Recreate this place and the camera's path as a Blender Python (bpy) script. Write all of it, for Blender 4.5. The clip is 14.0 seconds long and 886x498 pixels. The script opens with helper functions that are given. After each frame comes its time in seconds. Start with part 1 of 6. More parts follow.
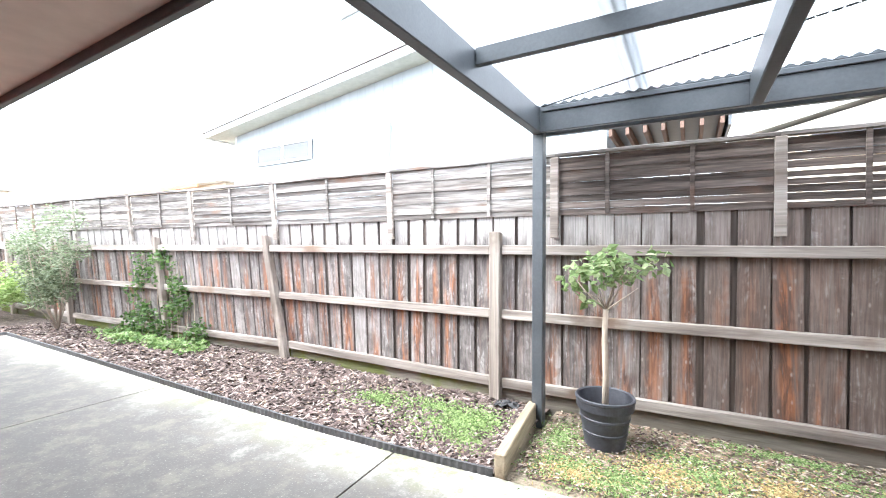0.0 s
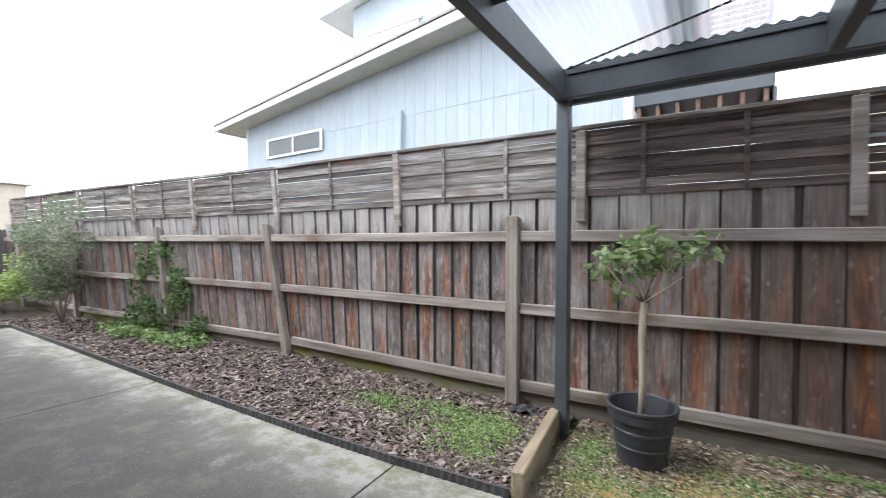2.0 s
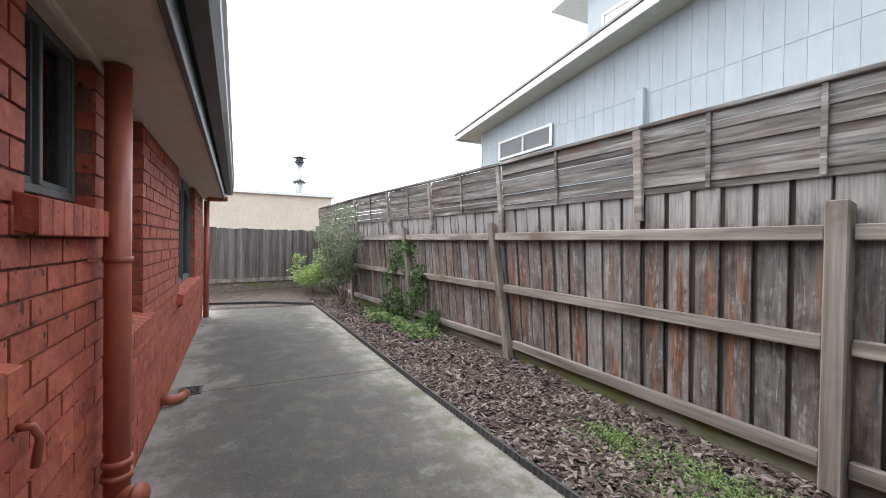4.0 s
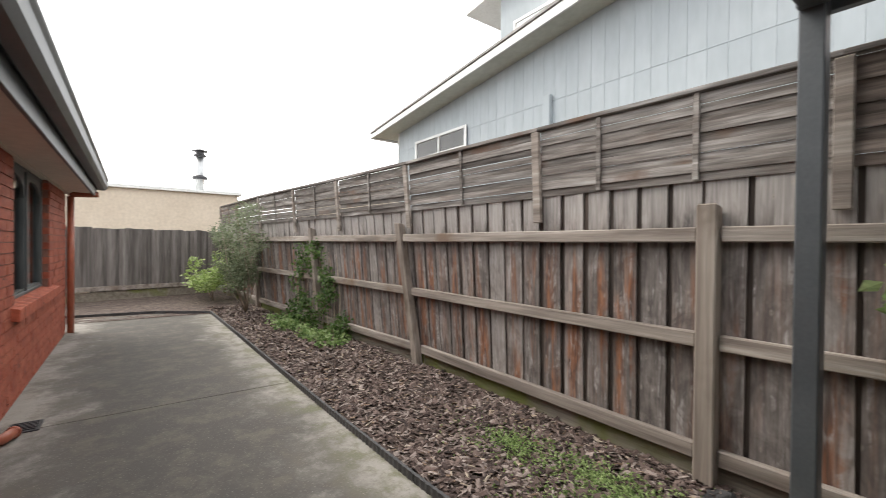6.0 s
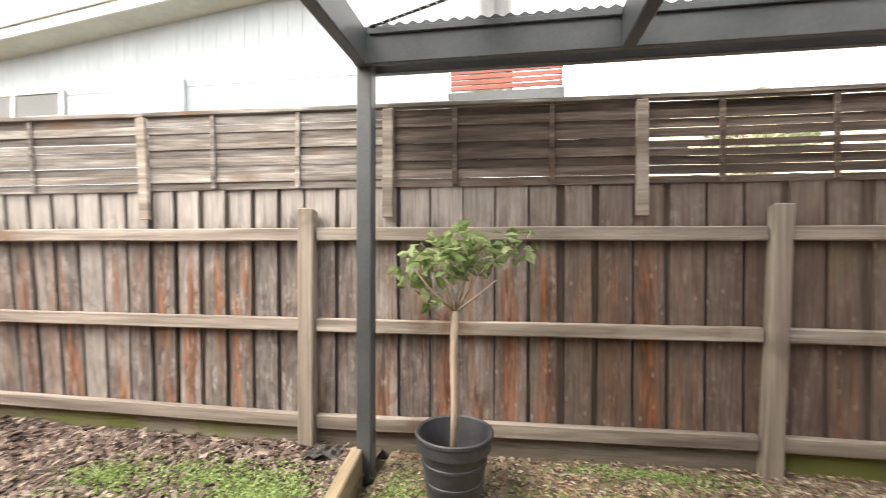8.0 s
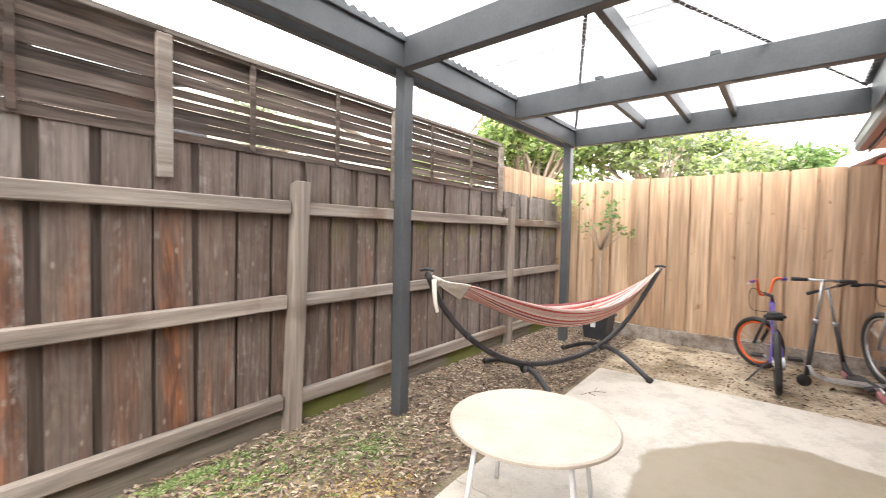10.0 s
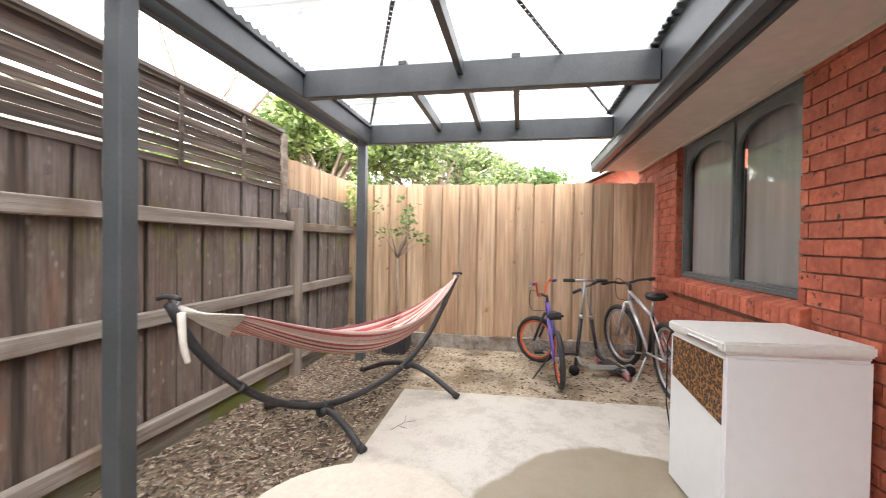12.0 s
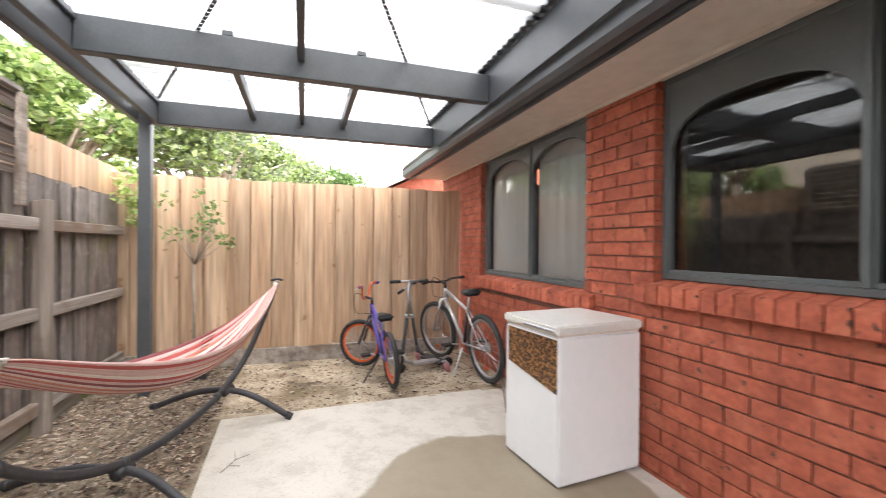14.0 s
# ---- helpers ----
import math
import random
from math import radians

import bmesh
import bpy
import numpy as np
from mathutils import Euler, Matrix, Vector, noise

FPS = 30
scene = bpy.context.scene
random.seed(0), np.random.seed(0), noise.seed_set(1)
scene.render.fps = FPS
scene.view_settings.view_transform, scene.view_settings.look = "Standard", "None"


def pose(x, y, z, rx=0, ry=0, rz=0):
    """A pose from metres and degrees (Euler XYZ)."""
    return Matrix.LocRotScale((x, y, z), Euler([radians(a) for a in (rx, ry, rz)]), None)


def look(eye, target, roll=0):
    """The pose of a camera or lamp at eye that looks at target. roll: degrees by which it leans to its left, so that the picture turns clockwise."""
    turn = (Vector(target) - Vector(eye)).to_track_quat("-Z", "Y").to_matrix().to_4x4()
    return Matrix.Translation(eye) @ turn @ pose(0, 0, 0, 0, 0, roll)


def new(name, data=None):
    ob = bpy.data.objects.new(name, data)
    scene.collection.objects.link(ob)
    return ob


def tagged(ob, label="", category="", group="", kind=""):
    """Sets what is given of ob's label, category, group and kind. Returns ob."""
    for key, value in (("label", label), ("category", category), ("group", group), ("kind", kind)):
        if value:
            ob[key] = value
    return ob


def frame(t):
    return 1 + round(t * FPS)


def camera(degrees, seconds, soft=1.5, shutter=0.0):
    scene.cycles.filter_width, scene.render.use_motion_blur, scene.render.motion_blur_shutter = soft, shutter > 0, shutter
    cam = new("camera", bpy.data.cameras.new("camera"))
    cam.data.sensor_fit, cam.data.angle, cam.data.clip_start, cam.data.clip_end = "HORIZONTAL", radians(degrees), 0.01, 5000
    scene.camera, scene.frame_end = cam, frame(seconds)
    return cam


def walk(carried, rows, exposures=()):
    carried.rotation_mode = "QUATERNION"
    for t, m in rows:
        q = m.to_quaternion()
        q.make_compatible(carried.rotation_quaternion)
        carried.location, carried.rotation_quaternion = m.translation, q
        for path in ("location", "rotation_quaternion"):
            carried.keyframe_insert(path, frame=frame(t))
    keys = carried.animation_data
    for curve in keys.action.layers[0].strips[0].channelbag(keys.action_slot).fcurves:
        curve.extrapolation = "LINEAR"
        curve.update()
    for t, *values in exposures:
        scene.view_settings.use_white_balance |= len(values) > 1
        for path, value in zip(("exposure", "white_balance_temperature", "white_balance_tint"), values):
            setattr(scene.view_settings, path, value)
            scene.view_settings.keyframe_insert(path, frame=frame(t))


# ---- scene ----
cam = camera(93.3, 14.0, soft=0.8, shutter=0.3)
PATH = [
    (0, (2.618, 0.266, 1.439), (1.599, 1.987, 1.422), 0.08),
    (0.5, (2.606, 0.340, 1.454), (1.685, 2.115, 1.438), 0.03),
    (1, (2.620, 0.399, 1.439), (1.722, 2.186, 1.423), -0.05),
    (1.5, (2.572, 0.493, 1.393), (1.650, 2.268, 1.373), -0.05),
    (2, (2.451, 0.634, 1.326), (1.366, 2.313, 1.306), 0.27),
    (2.5, (2.325, 0.750, 1.327), (0.929, 2.182, 1.301), 0.19),
    (3, (2.227, 0.880, 1.336), (0.556, 1.979, 1.295), 0.29),
    (3.2, (2.216, 0.925, 1.314), (0.468, 1.897, 1.280), 0.57),
    (5.3, (1.945, 1.132, 1.309), (0.137, 1.989, 1.284), 0.95),
    (5.5, (1.964, 1.172, 1.320), (0.199, 2.113, 1.294), 0.62),
    (6, (2.051, 1.285, 1.328), (0.444, 2.476, 1.307), 0.59),
    (6.5, (2.134, 1.315, 1.300), (0.732, 2.741, 1.295), 0.83),
    (7, (2.235, 1.336, 1.303), (1.127, 3.001, 1.302), 0.52),
    (7.5, (2.363, 1.333, 1.303), (1.569, 3.169, 1.300), 0.36),
    (8, (2.395, 1.292, 1.310), (2.062, 3.264, 1.305), 0.06),
    (8.5, (2.430, 1.311, 1.332), (2.600, 3.304, 1.310), -0.10),
    (9, (2.434, 1.310, 1.238), (3.206, 3.155, 1.274), -0.92),
    (9.2, (2.404, 1.385, 1.265), (3.403, 3.117, 1.273), -0.58),
    (11.3, (2.72, 1.728, 1.254), (4.56, 2.511, 1.213), 0.85),
    (11.5, (2.798, 1.8, 1.255), (4.672, 2.497, 1.22), 0.8),
    (12, (2.98, 1.968, 1.262), (4.947, 2.332, 1.233), 0.9),
    (12.5, (3.188, 2.112, 1.257), (5.184, 2.237, 1.235), 0.8),
    (13, (3.32, 2.303, 1.261), (5.318, 2.227, 1.246), 0.8),
    (13.5, (3.27, 2.43, 1.281), (5.251, 2.153, 1.26), 0.6),
    (14, (3.071, 2.369, 1.269), (4.968, 1.736, 1.26), 0.5),
]
EXPOSURES = [(0, 2.45, 5950, 7), (0.5, 1.95, 5950, 7), (1, 1.5, 5950, 7), (1.5, 1.2, 5950, 8), (2.5, 0.78, 6050, 8), (5.5, 0.47, 6550, 9), (6.5, 0.38, 7050, 9), (7, 0.62, 7200, 9), (7.5, 1.05, 7400, 10), (8, 1.62, 7450, 10), (8.5, 1.92, 7350, 10), (9, 2.3, 7150, 11), (11.5, 1.85, 6850, 11), (14, 1.95, 6750, 11)]
walk(cam, [(t, look(eye, target, roll)) for t, eye, target, roll in PATH], EXPOSURES)

# ---- light: overcast sky with a broad weak sun ----
world = bpy.data.worlds.new("overcast")
scene.world = world
world.use_nodes = True
wn, wl = world.node_tree.nodes, world.node_tree.links
sky = wn.new("ShaderNodeTexSky")
sky.sky_type = "NISHITA"
sky.sun_disc = False
sky.sun_elevation, sky.sun_rotation = radians(49), radians(238)
sky.air_density, sky.dust_density = 1.0, 6.0
cloud = wn.new("ShaderNodeMix")
cloud.data_type = "RGBA"
cloud.inputs[0].default_value = 0.86
cloud.inputs[7].default_value = (13.0, 13.3, 13.8, 1)
wl.new(sky.outputs[0], cloud.inputs[6])
wl.new(cloud.outputs[2], wn["Background"].inputs[0])
wn["Background"].inputs[1].default_value = 0.142
sun = new("sun", bpy.data.lights.new("sun", "SUN"))
sun.data.energy, sun.data.angle, sun.data.color = 1.5, radians(25), (1.0, 0.97, 0.92)
sun.matrix_world = look((0, 0, 20), (8, 5, 9))

# ---- materials ----
def surf(name, stops, scale=4.0, rough=0.7, bump=0.15, stretch=(1, 1, 1), fine=8.0, vary=0.12, metal=0.0, spots=None, bump_dist=0.01, spot_scale=None, island=False):
    """stops: colours from dark to light. stretch: scale of the grain along each axis."""
    m = bpy.data.materials.new(name)
    m.use_nodes = True
    n, l = m.node_tree.nodes, m.node_tree.links
    b = n["Principled BSDF"]
    co, info = n.new("ShaderNodeTexCoord"), n.new("ShaderNodeObjectInfo")
    shift = n.new("ShaderNodeVectorMath")
    shift.operation = "MULTIPLY_ADD"
    comb = n.new("ShaderNodeCombineXYZ")
    for k in range(3):
        l.new(info.outputs["Random"], comb.inputs[k])
    l.new(comb.outputs[0], shift.inputs[0])
    shift.inputs[1].default_value = (37.0, 53.0, 71.0)
    l.new(co.outputs["Object"], shift.inputs[2])
    mp = n.new("ShaderNodeMapping")
    mp.inputs["Scale"].default_value = stretch
    l.new(shift.outputs[0], mp.inputs[0])
    big = n.new("ShaderNodeTexNoise")
    big.inputs["Scale"].default_value, big.inputs["Detail"].default_value, big.inputs["Roughness"].default_value = scale, 5, 0.62
    small = n.new("ShaderNodeTexNoise")
    small.inputs["Scale"].default_value, small.inputs["Detail"].default_value = scale * fine, 4
    for t in (big, small):
        l.new(mp.outputs[0], t.inputs["Vector"])
    ramp = n.new("ShaderNodeValToRGB")
    els = ramp.color_ramp.elements
    while len(els) < len(stops):
        els.new(0.5)
    for k, c in enumerate(stops):
        els[k].position = 0.3 + 0.4 * k / max(1, len(stops) - 1)
        els[k].color = (*c, 1)
    if island:
        geo, im = n.new("ShaderNodeNewGeometry"), n.new("ShaderNodeMapRange")
        im.inputs[3].default_value, im.inputs[4].default_value = 0.28, 0.74
        l.new(geo.outputs["Random Per Island"], im.inputs[0])
        l.new(im.outputs[0], ramp.inputs[0])
    else:
        l.new(big.outputs["Fac"], ramp.inputs[0])
    mul = n.new("ShaderNodeMapRange")
    mul.inputs[1].default_value, mul.inputs[2].default_value = 0.25, 0.75
    mul.inputs[3].default_value, mul.inputs[4].default_value = 1 - vary * 1.6, 1 + vary * 1.6
    l.new(small.outputs["Fac"], mul.inputs[0])
    rnd = n.new("ShaderNodeMapRange")
    rnd.inputs[3].default_value, rnd.inputs[4].default_value = 1 - vary, 1 + vary
    l.new(info.outputs["Random"], rnd.inputs[0])
    both = n.new("ShaderNodeMath")
    both.operation = "MULTIPLY"
    l.new(mul.outputs[0], both.inputs[0])
    l.new(rnd.outputs[0], both.inputs[1])
    tint = n.new("ShaderNodeVectorMath")
    tint.operation = "SCALE"
    l.new(ramp.outputs[0], tint.inputs[0])
    l.new(both.outputs[0], tint.inputs["Scale"])
    out = tint.outputs[0]
    if spots:
        sn = n.new("ShaderNodeTexNoise")
        sn.inputs["Scale"].default_value, sn.inputs["Detail"].default_value = spot_scale or scale * 0.35, 6
        l.new(shift.outputs[0], sn.inputs["Vector"])
        sm = n.new("ShaderNodeMapRange")
        sm.interpolation_type = "SMOOTHSTEP"
        sm.inputs[1].default_value, sm.inputs[2].default_value = spots[1], spots[2]
        l.new(sn.outputs["Fac"], sm.inputs[0])
        mx = n.new("ShaderNodeMix")
        mx.data_type = "RGBA"
        l.new(sm.outputs[0], mx.inputs[0])
        l.new(out, mx.inputs[6])
        mx.inputs[7].default_value = (*spots[0], 1)
        out = mx.outputs[2]
    l.new(out, b.inputs["Base Color"])
    b.inputs["Roughness"].default_value, b.inputs["Metallic"].default_value = rough, metal
    if bump:
        bp = n.new("ShaderNodeBump")
        bp.inputs["Strength"].default_value, bp.inputs["Distance"].default_value = bump, bump_dist
        l.new(small.outputs["Fac"], bp.inputs["Height"])
        l.new(bp.outputs[0], b.inputs["Normal"])
    return m


GRAIN = (8, 8, 0.30)
M = {}
# darker copy for back boards: the shade in the gaps is put into its colour
M["paling_shaded"] = surf("shaded_brown_paling", [(0.055, 0.042, 0.036), (0.105, 0.082, 0.07), (0.16, 0.122, 0.10)], 1.5, 0.9, 0.3, GRAIN, 5, 0.25)
M["paling_back"] = surf("silver_grey_paling", [(0.075, 0.065, 0.06), (0.145, 0.13, 0.122), (0.21, 0.195, 0.185)], 1.5, 0.9, 0.3, GRAIN, 5, 0.25)
M["rail"] = surf("weathered_rail", [(0.13, 0.105, 0.09), (0.28, 0.24, 0.21), (0.41, 0.37, 0.335)], 1.1, 0.85, 0.35, (0.35, 9, 9), 5, 0.14, spots=((0.17, 0.115, 0.08), 0.55, 0.7), spot_scale=1.6)
M["fence_post"] = surf("weathered_post", [(0.14, 0.112, 0.094), (0.25, 0.21, 0.18), (0.36, 0.315, 0.275)], 1.4, 0.85, 0.35, GRAIN, 5, 0.15, spots=((0.13, 0.10, 0.075), 0.52, 0.7), spot_scale=1.8)
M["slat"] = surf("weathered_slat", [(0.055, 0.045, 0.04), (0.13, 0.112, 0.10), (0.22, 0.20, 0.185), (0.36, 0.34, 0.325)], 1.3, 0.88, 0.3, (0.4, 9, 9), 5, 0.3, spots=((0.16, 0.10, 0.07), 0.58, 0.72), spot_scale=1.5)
# less bleached slats for under the roof, with its shade put into the colour
M["slat_shaded"] = surf("brown_shaded_slat", [(0.045, 0.034, 0.029), (0.09, 0.07, 0.06), (0.14, 0.112, 0.097), (0.21, 0.175, 0.155)], 1.3, 0.88, 0.3, (0.4, 9, 9), 5, 0.3, spots=((0.12, 0.07, 0.05), 0.56, 0.72), spot_scale=1.5)
M["pine"] = surf("new_pine", [(0.34, 0.205, 0.125), (0.44, 0.295, 0.19), (0.53, 0.385, 0.265)], 0.8, 0.7, 0.2, (7, 7, 0.35), 6, 0.2, spots=((0.33, 0.19, 0.10), 0.66, 0.73), spot_scale=8)
M["plinth"] = surf("mossy_plinth", [(0.11, 0.095, 0.075), (0.19, 0.165, 0.135), (0.25, 0.225, 0.185)], 1.5, 0.9, 0.4, (0.4, 8, 8), 5, 0.15, spots=((0.15, 0.165, 0.045), 0.44, 0.58), spot_scale=1.2)
M["sleeper"] = surf("pine_sleeper", [(0.17, 0.13, 0.085), (0.27, 0.215, 0.145), (0.34, 0.285, 0.20)], 1.5, 0.85, 0.4, (8, 0.4, 8), 5, 0.12)
M["brick"] = surf("red_brick", [(0.28, 0.064, 0.037), (0.43, 0.105, 0.058), (0.52, 0.16, 0.093)], 6, 0.74, 0.4, (1, 1, 1), 6, 0.14, spots=((0.07, 0.035, 0.025), 0.63, 0.70), spot_scale=22)
M["mortar"] = surf("reddish_mortar", [(0.19, 0.085, 0.065), (0.30, 0.16, 0.125)], 12, 0.95, 0.3)
M["grey_paint"] = surf("charcoal_paint", [(0.058, 0.065, 0.072), (0.084, 0.092, 0.101)], 3, 0.42, 0.06, (1, 1, 1), 20, 0.06)
M["window_paint"] = surf("grey_green_paint", [(0.09, 0.104, 0.108), (0.125, 0.14, 0.145)], 3, 0.4, 0.05, (1, 1, 1), 20, 0.05)
M["soffit"] = surf("cream_soffit", [(0.62, 0.54, 0.47), (0.68, 0.60, 0.53)], 1.5, 0.6, 0.03, (1, 1, 1), 8, 0.04)
M["pipe_paint"] = surf("terracotta_paint", [(0.33, 0.095, 0.055), (0.42, 0.13, 0.075)], 4, 0.4, 0.08, (1, 1, 0.4), 8, 0.07)
M["white_enamel"] = surf("white_enamel", [(0.765, 0.775, 0.79), (0.785, 0.795, 0.81)], 2, 0.28, 0.01, (1, 1, 1), 10, 0.012)
M["lid"] = surf("lid_plastic", [(0.70, 0.69, 0.66), (0.77, 0.76, 0.73)], 3, 0.4, 0.02, (1, 1, 1), 12, 0.04)
M["table_top"] = surf("cream_table_top", [(0.42, 0.365, 0.30), (0.52, 0.46, 0.39)], 6, 0.5, 0.05, (1, 1, 1), 10, 0.05)
M["pot"] = surf("dark_plastic_pot", [(0.028, 0.029, 0.036), (0.052, 0.053, 0.063)], 5, 0.5, 0.1, (1, 1, 1), 8, 0.1)
M["soil"] = surf("dry_soil", [(0.07, 0.05, 0.035), (0.16, 0.12, 0.085)], 14, 0.95, 0.6)
M["bark"] = surf("pale_bark", [(0.28, 0.22, 0.17), (0.46, 0.39, 0.32)], 5, 0.85, 0.4, (3, 3, 0.7), 6, 0.1)
M["leaf"] = surf("green_leaf", [(0.10, 0.18, 0.05), (0.20, 0.30, 0.10), (0.34, 0.43, 0.20)], 6, 0.5, 0, vary=0.2, island=True)
M["leaf_pale"] = surf("pale_green_leaf", [(0.15, 0.23, 0.08), (0.29, 0.39, 0.16), (0.45, 0.53, 0.29)], 6, 0.5, 0, vary=0.2, island=True)
M["leaf_dark"] = surf("dark_leaf", [(0.04, 0.085, 0.022), (0.085, 0.155, 0.04), (0.14, 0.22, 0.07)], 3, 0.5, 0, vary=0.2, island=True)
M["leaf_grey"] = surf("grey_green_leaf", [(0.13, 0.165, 0.09), (0.22, 0.27, 0.16), (0.32, 0.36, 0.24)], 3, 0.6, 0, vary=0.2, island=True)
M["leaf_bright"] = surf("bright_leaf", [(0.20, 0.29, 0.08), (0.34, 0.45, 0.15), (0.50, 0.60, 0.29)], 3, 0.5, 0, vary=0.2, island=True)
M["mulch"] = surf("bark_mulch", [(0.045, 0.032, 0.027), (0.10, 0.072, 0.06), (0.2, 0.155, 0.13)], 18, 0.95, 0.8, vary=0.3)
M["chip"] = surf("mulch_chips", [(0.03, 0.02, 0.018), (0.065, 0.042, 0.037), (0.10, 0.07, 0.06), (0.14, 0.10, 0.088), (0.25, 0.205, 0.185)], 9, 0.9, 0.2, vary=0.2, island=True)
M["litter"] = surf("gravel_litter", [(0.07, 0.045, 0.032), (0.20, 0.13, 0.09), (0.30, 0.215, 0.155), (0.46, 0.39, 0.31)], 9, 0.95, 0.3, vary=0.2, island=True)
M["gravel"] = surf("sandy_gravel", [(0.12, 0.088, 0.058), (0.245, 0.195, 0.138), (0.36, 0.30, 0.215)], 5, 0.95, 0.7, (1, 1, 1), 14, 0.25)
M["sand"] = surf("pale_sandy_gravel", [(0.20, 0.155, 0.105), (0.34, 0.275, 0.20), (0.46, 0.39, 0.29)], 3.5, 0.95, 0.7, (1, 1, 1), 16, 0.25, spots=((0.20, 0.15, 0.09), 0.5, 0.66), spot_scale=1.6)
M["moss"] = surf("green_moss", [(0.065, 0.105, 0.03), (0.165, 0.23, 0.072), (0.28, 0.36, 0.155)], 9, 0.95, 0.3, vary=0.2, island=True)
M["dry_moss"] = surf("dry_orange_moss", [(0.17, 0.115, 0.05), (0.30, 0.21, 0.085), (0.35, 0.29, 0.14)], 9, 0.95, 0.3, vary=0.2, island=True)
M["cladding"] = surf("pale_blue_cladding", [(0.36, 0.405, 0.435), (0.41, 0.455, 0.485)], 1.2, 0.55, 0.03, (1, 1, 0.3), 8, 0.03)
M["white_trim"] = surf("white_trim", [(0.70, 0.71, 0.70), (0.78, 0.79, 0.78)], 2, 0.5, 0.03, vary=0.04)
M["eave_lining"] = surf("pale_eave_lining", [(0.52, 0.54, 0.47), (0.60, 0.61, 0.55)], 1.2, 0.6, 0.03, vary=0.04)
M["cream_wall"] = surf("cream_render", [(0.60, 0.51, 0.41), (0.67, 0.58, 0.475)], 1.5, 0.8, 0.1, vary=0.05)
M["roof_tile"] = surf("grey_roof", [(0.22, 0.21, 0.20), (0.33, 0.32, 0.31)], 2, 0.8, 0.2, vary=0.1)
M["orange_trim"] = surf("orange_stained_timber", [(0.35, 0.13, 0.05), (0.48, 0.2, 0.09)], 2, 0.6, 0.1, (0.4, 5, 5))
M["red_stain"] = surf("red_stained_slat", [(0.16, 0.045, 0.035), (0.26, 0.075, 0.055)], 3, 0.6, 0.1, (0.4, 6, 6), vary=0.12)
M["dark_timber"] = surf("dark_timber", [(0.10, 0.06, 0.045), (0.17, 0.10, 0.07)], 3, 0.7, 0.15, (5, 0.4, 5))
M["galv"] = surf("galvanised_steel", [(0.42, 0.43, 0.44), (0.55, 0.56, 0.57)], 8, 0.35, 0.05, metal=0.9, vary=0.08)
M["black_rubber"] = surf("black_rubber", [(0.018, 0.018, 0.019), (0.035, 0.035, 0.037)], 20, 0.7, 0.2, vary=0.15)
M["edging"] = surf("grey_edging_plastic", [(0.045, 0.045, 0.048), (0.085, 0.084, 0.086)], 6, 0.6, 0.15, vary=0.15)
M["black_steel"] = surf("black_steel", [(0.022, 0.022, 0.026), (0.05, 0.05, 0.056)], 8, 0.5, 0.1, vary=0.15)
M["silver"] = surf("silver_paint", [(0.48, 0.49, 0.50), (0.58, 0.59, 0.60)], 6, 0.3, 0.02, metal=0.6, vary=0.05)
M["purple"] = surf("purple_paint", [(0.10, 0.07, 0.36), (0.15, 0.11, 0.45)], 6, 0.3, 0.0, vary=0.05)
M["orange"] = surf("orange_paint", [(0.65, 0.10, 0.025), (0.75, 0.14, 0.04)], 6, 0.35, 0.0, vary=0.05)
M["curtain"] = surf("white_curtain", [(0.76, 0.77, 0.76), (0.80, 0.81, 0.80)], 2, 0.9, 0.05, (8, 8, 0.2), 4, 0.03)
# room surfaces coloured dark, so the dimness indoors is painted in
M["painted_dark_room"] = surf("interior_painted_dim", [(0.05, 0.045, 0.04), (0.09, 0.08, 0.07)], 2, 0.9, 0.05)
M["rope"] = surf("cream_rope", [(0.60, 0.56, 0.50), (0.72, 0.69, 0.63)], 25, 0.9, 0.4, vary=0.08)


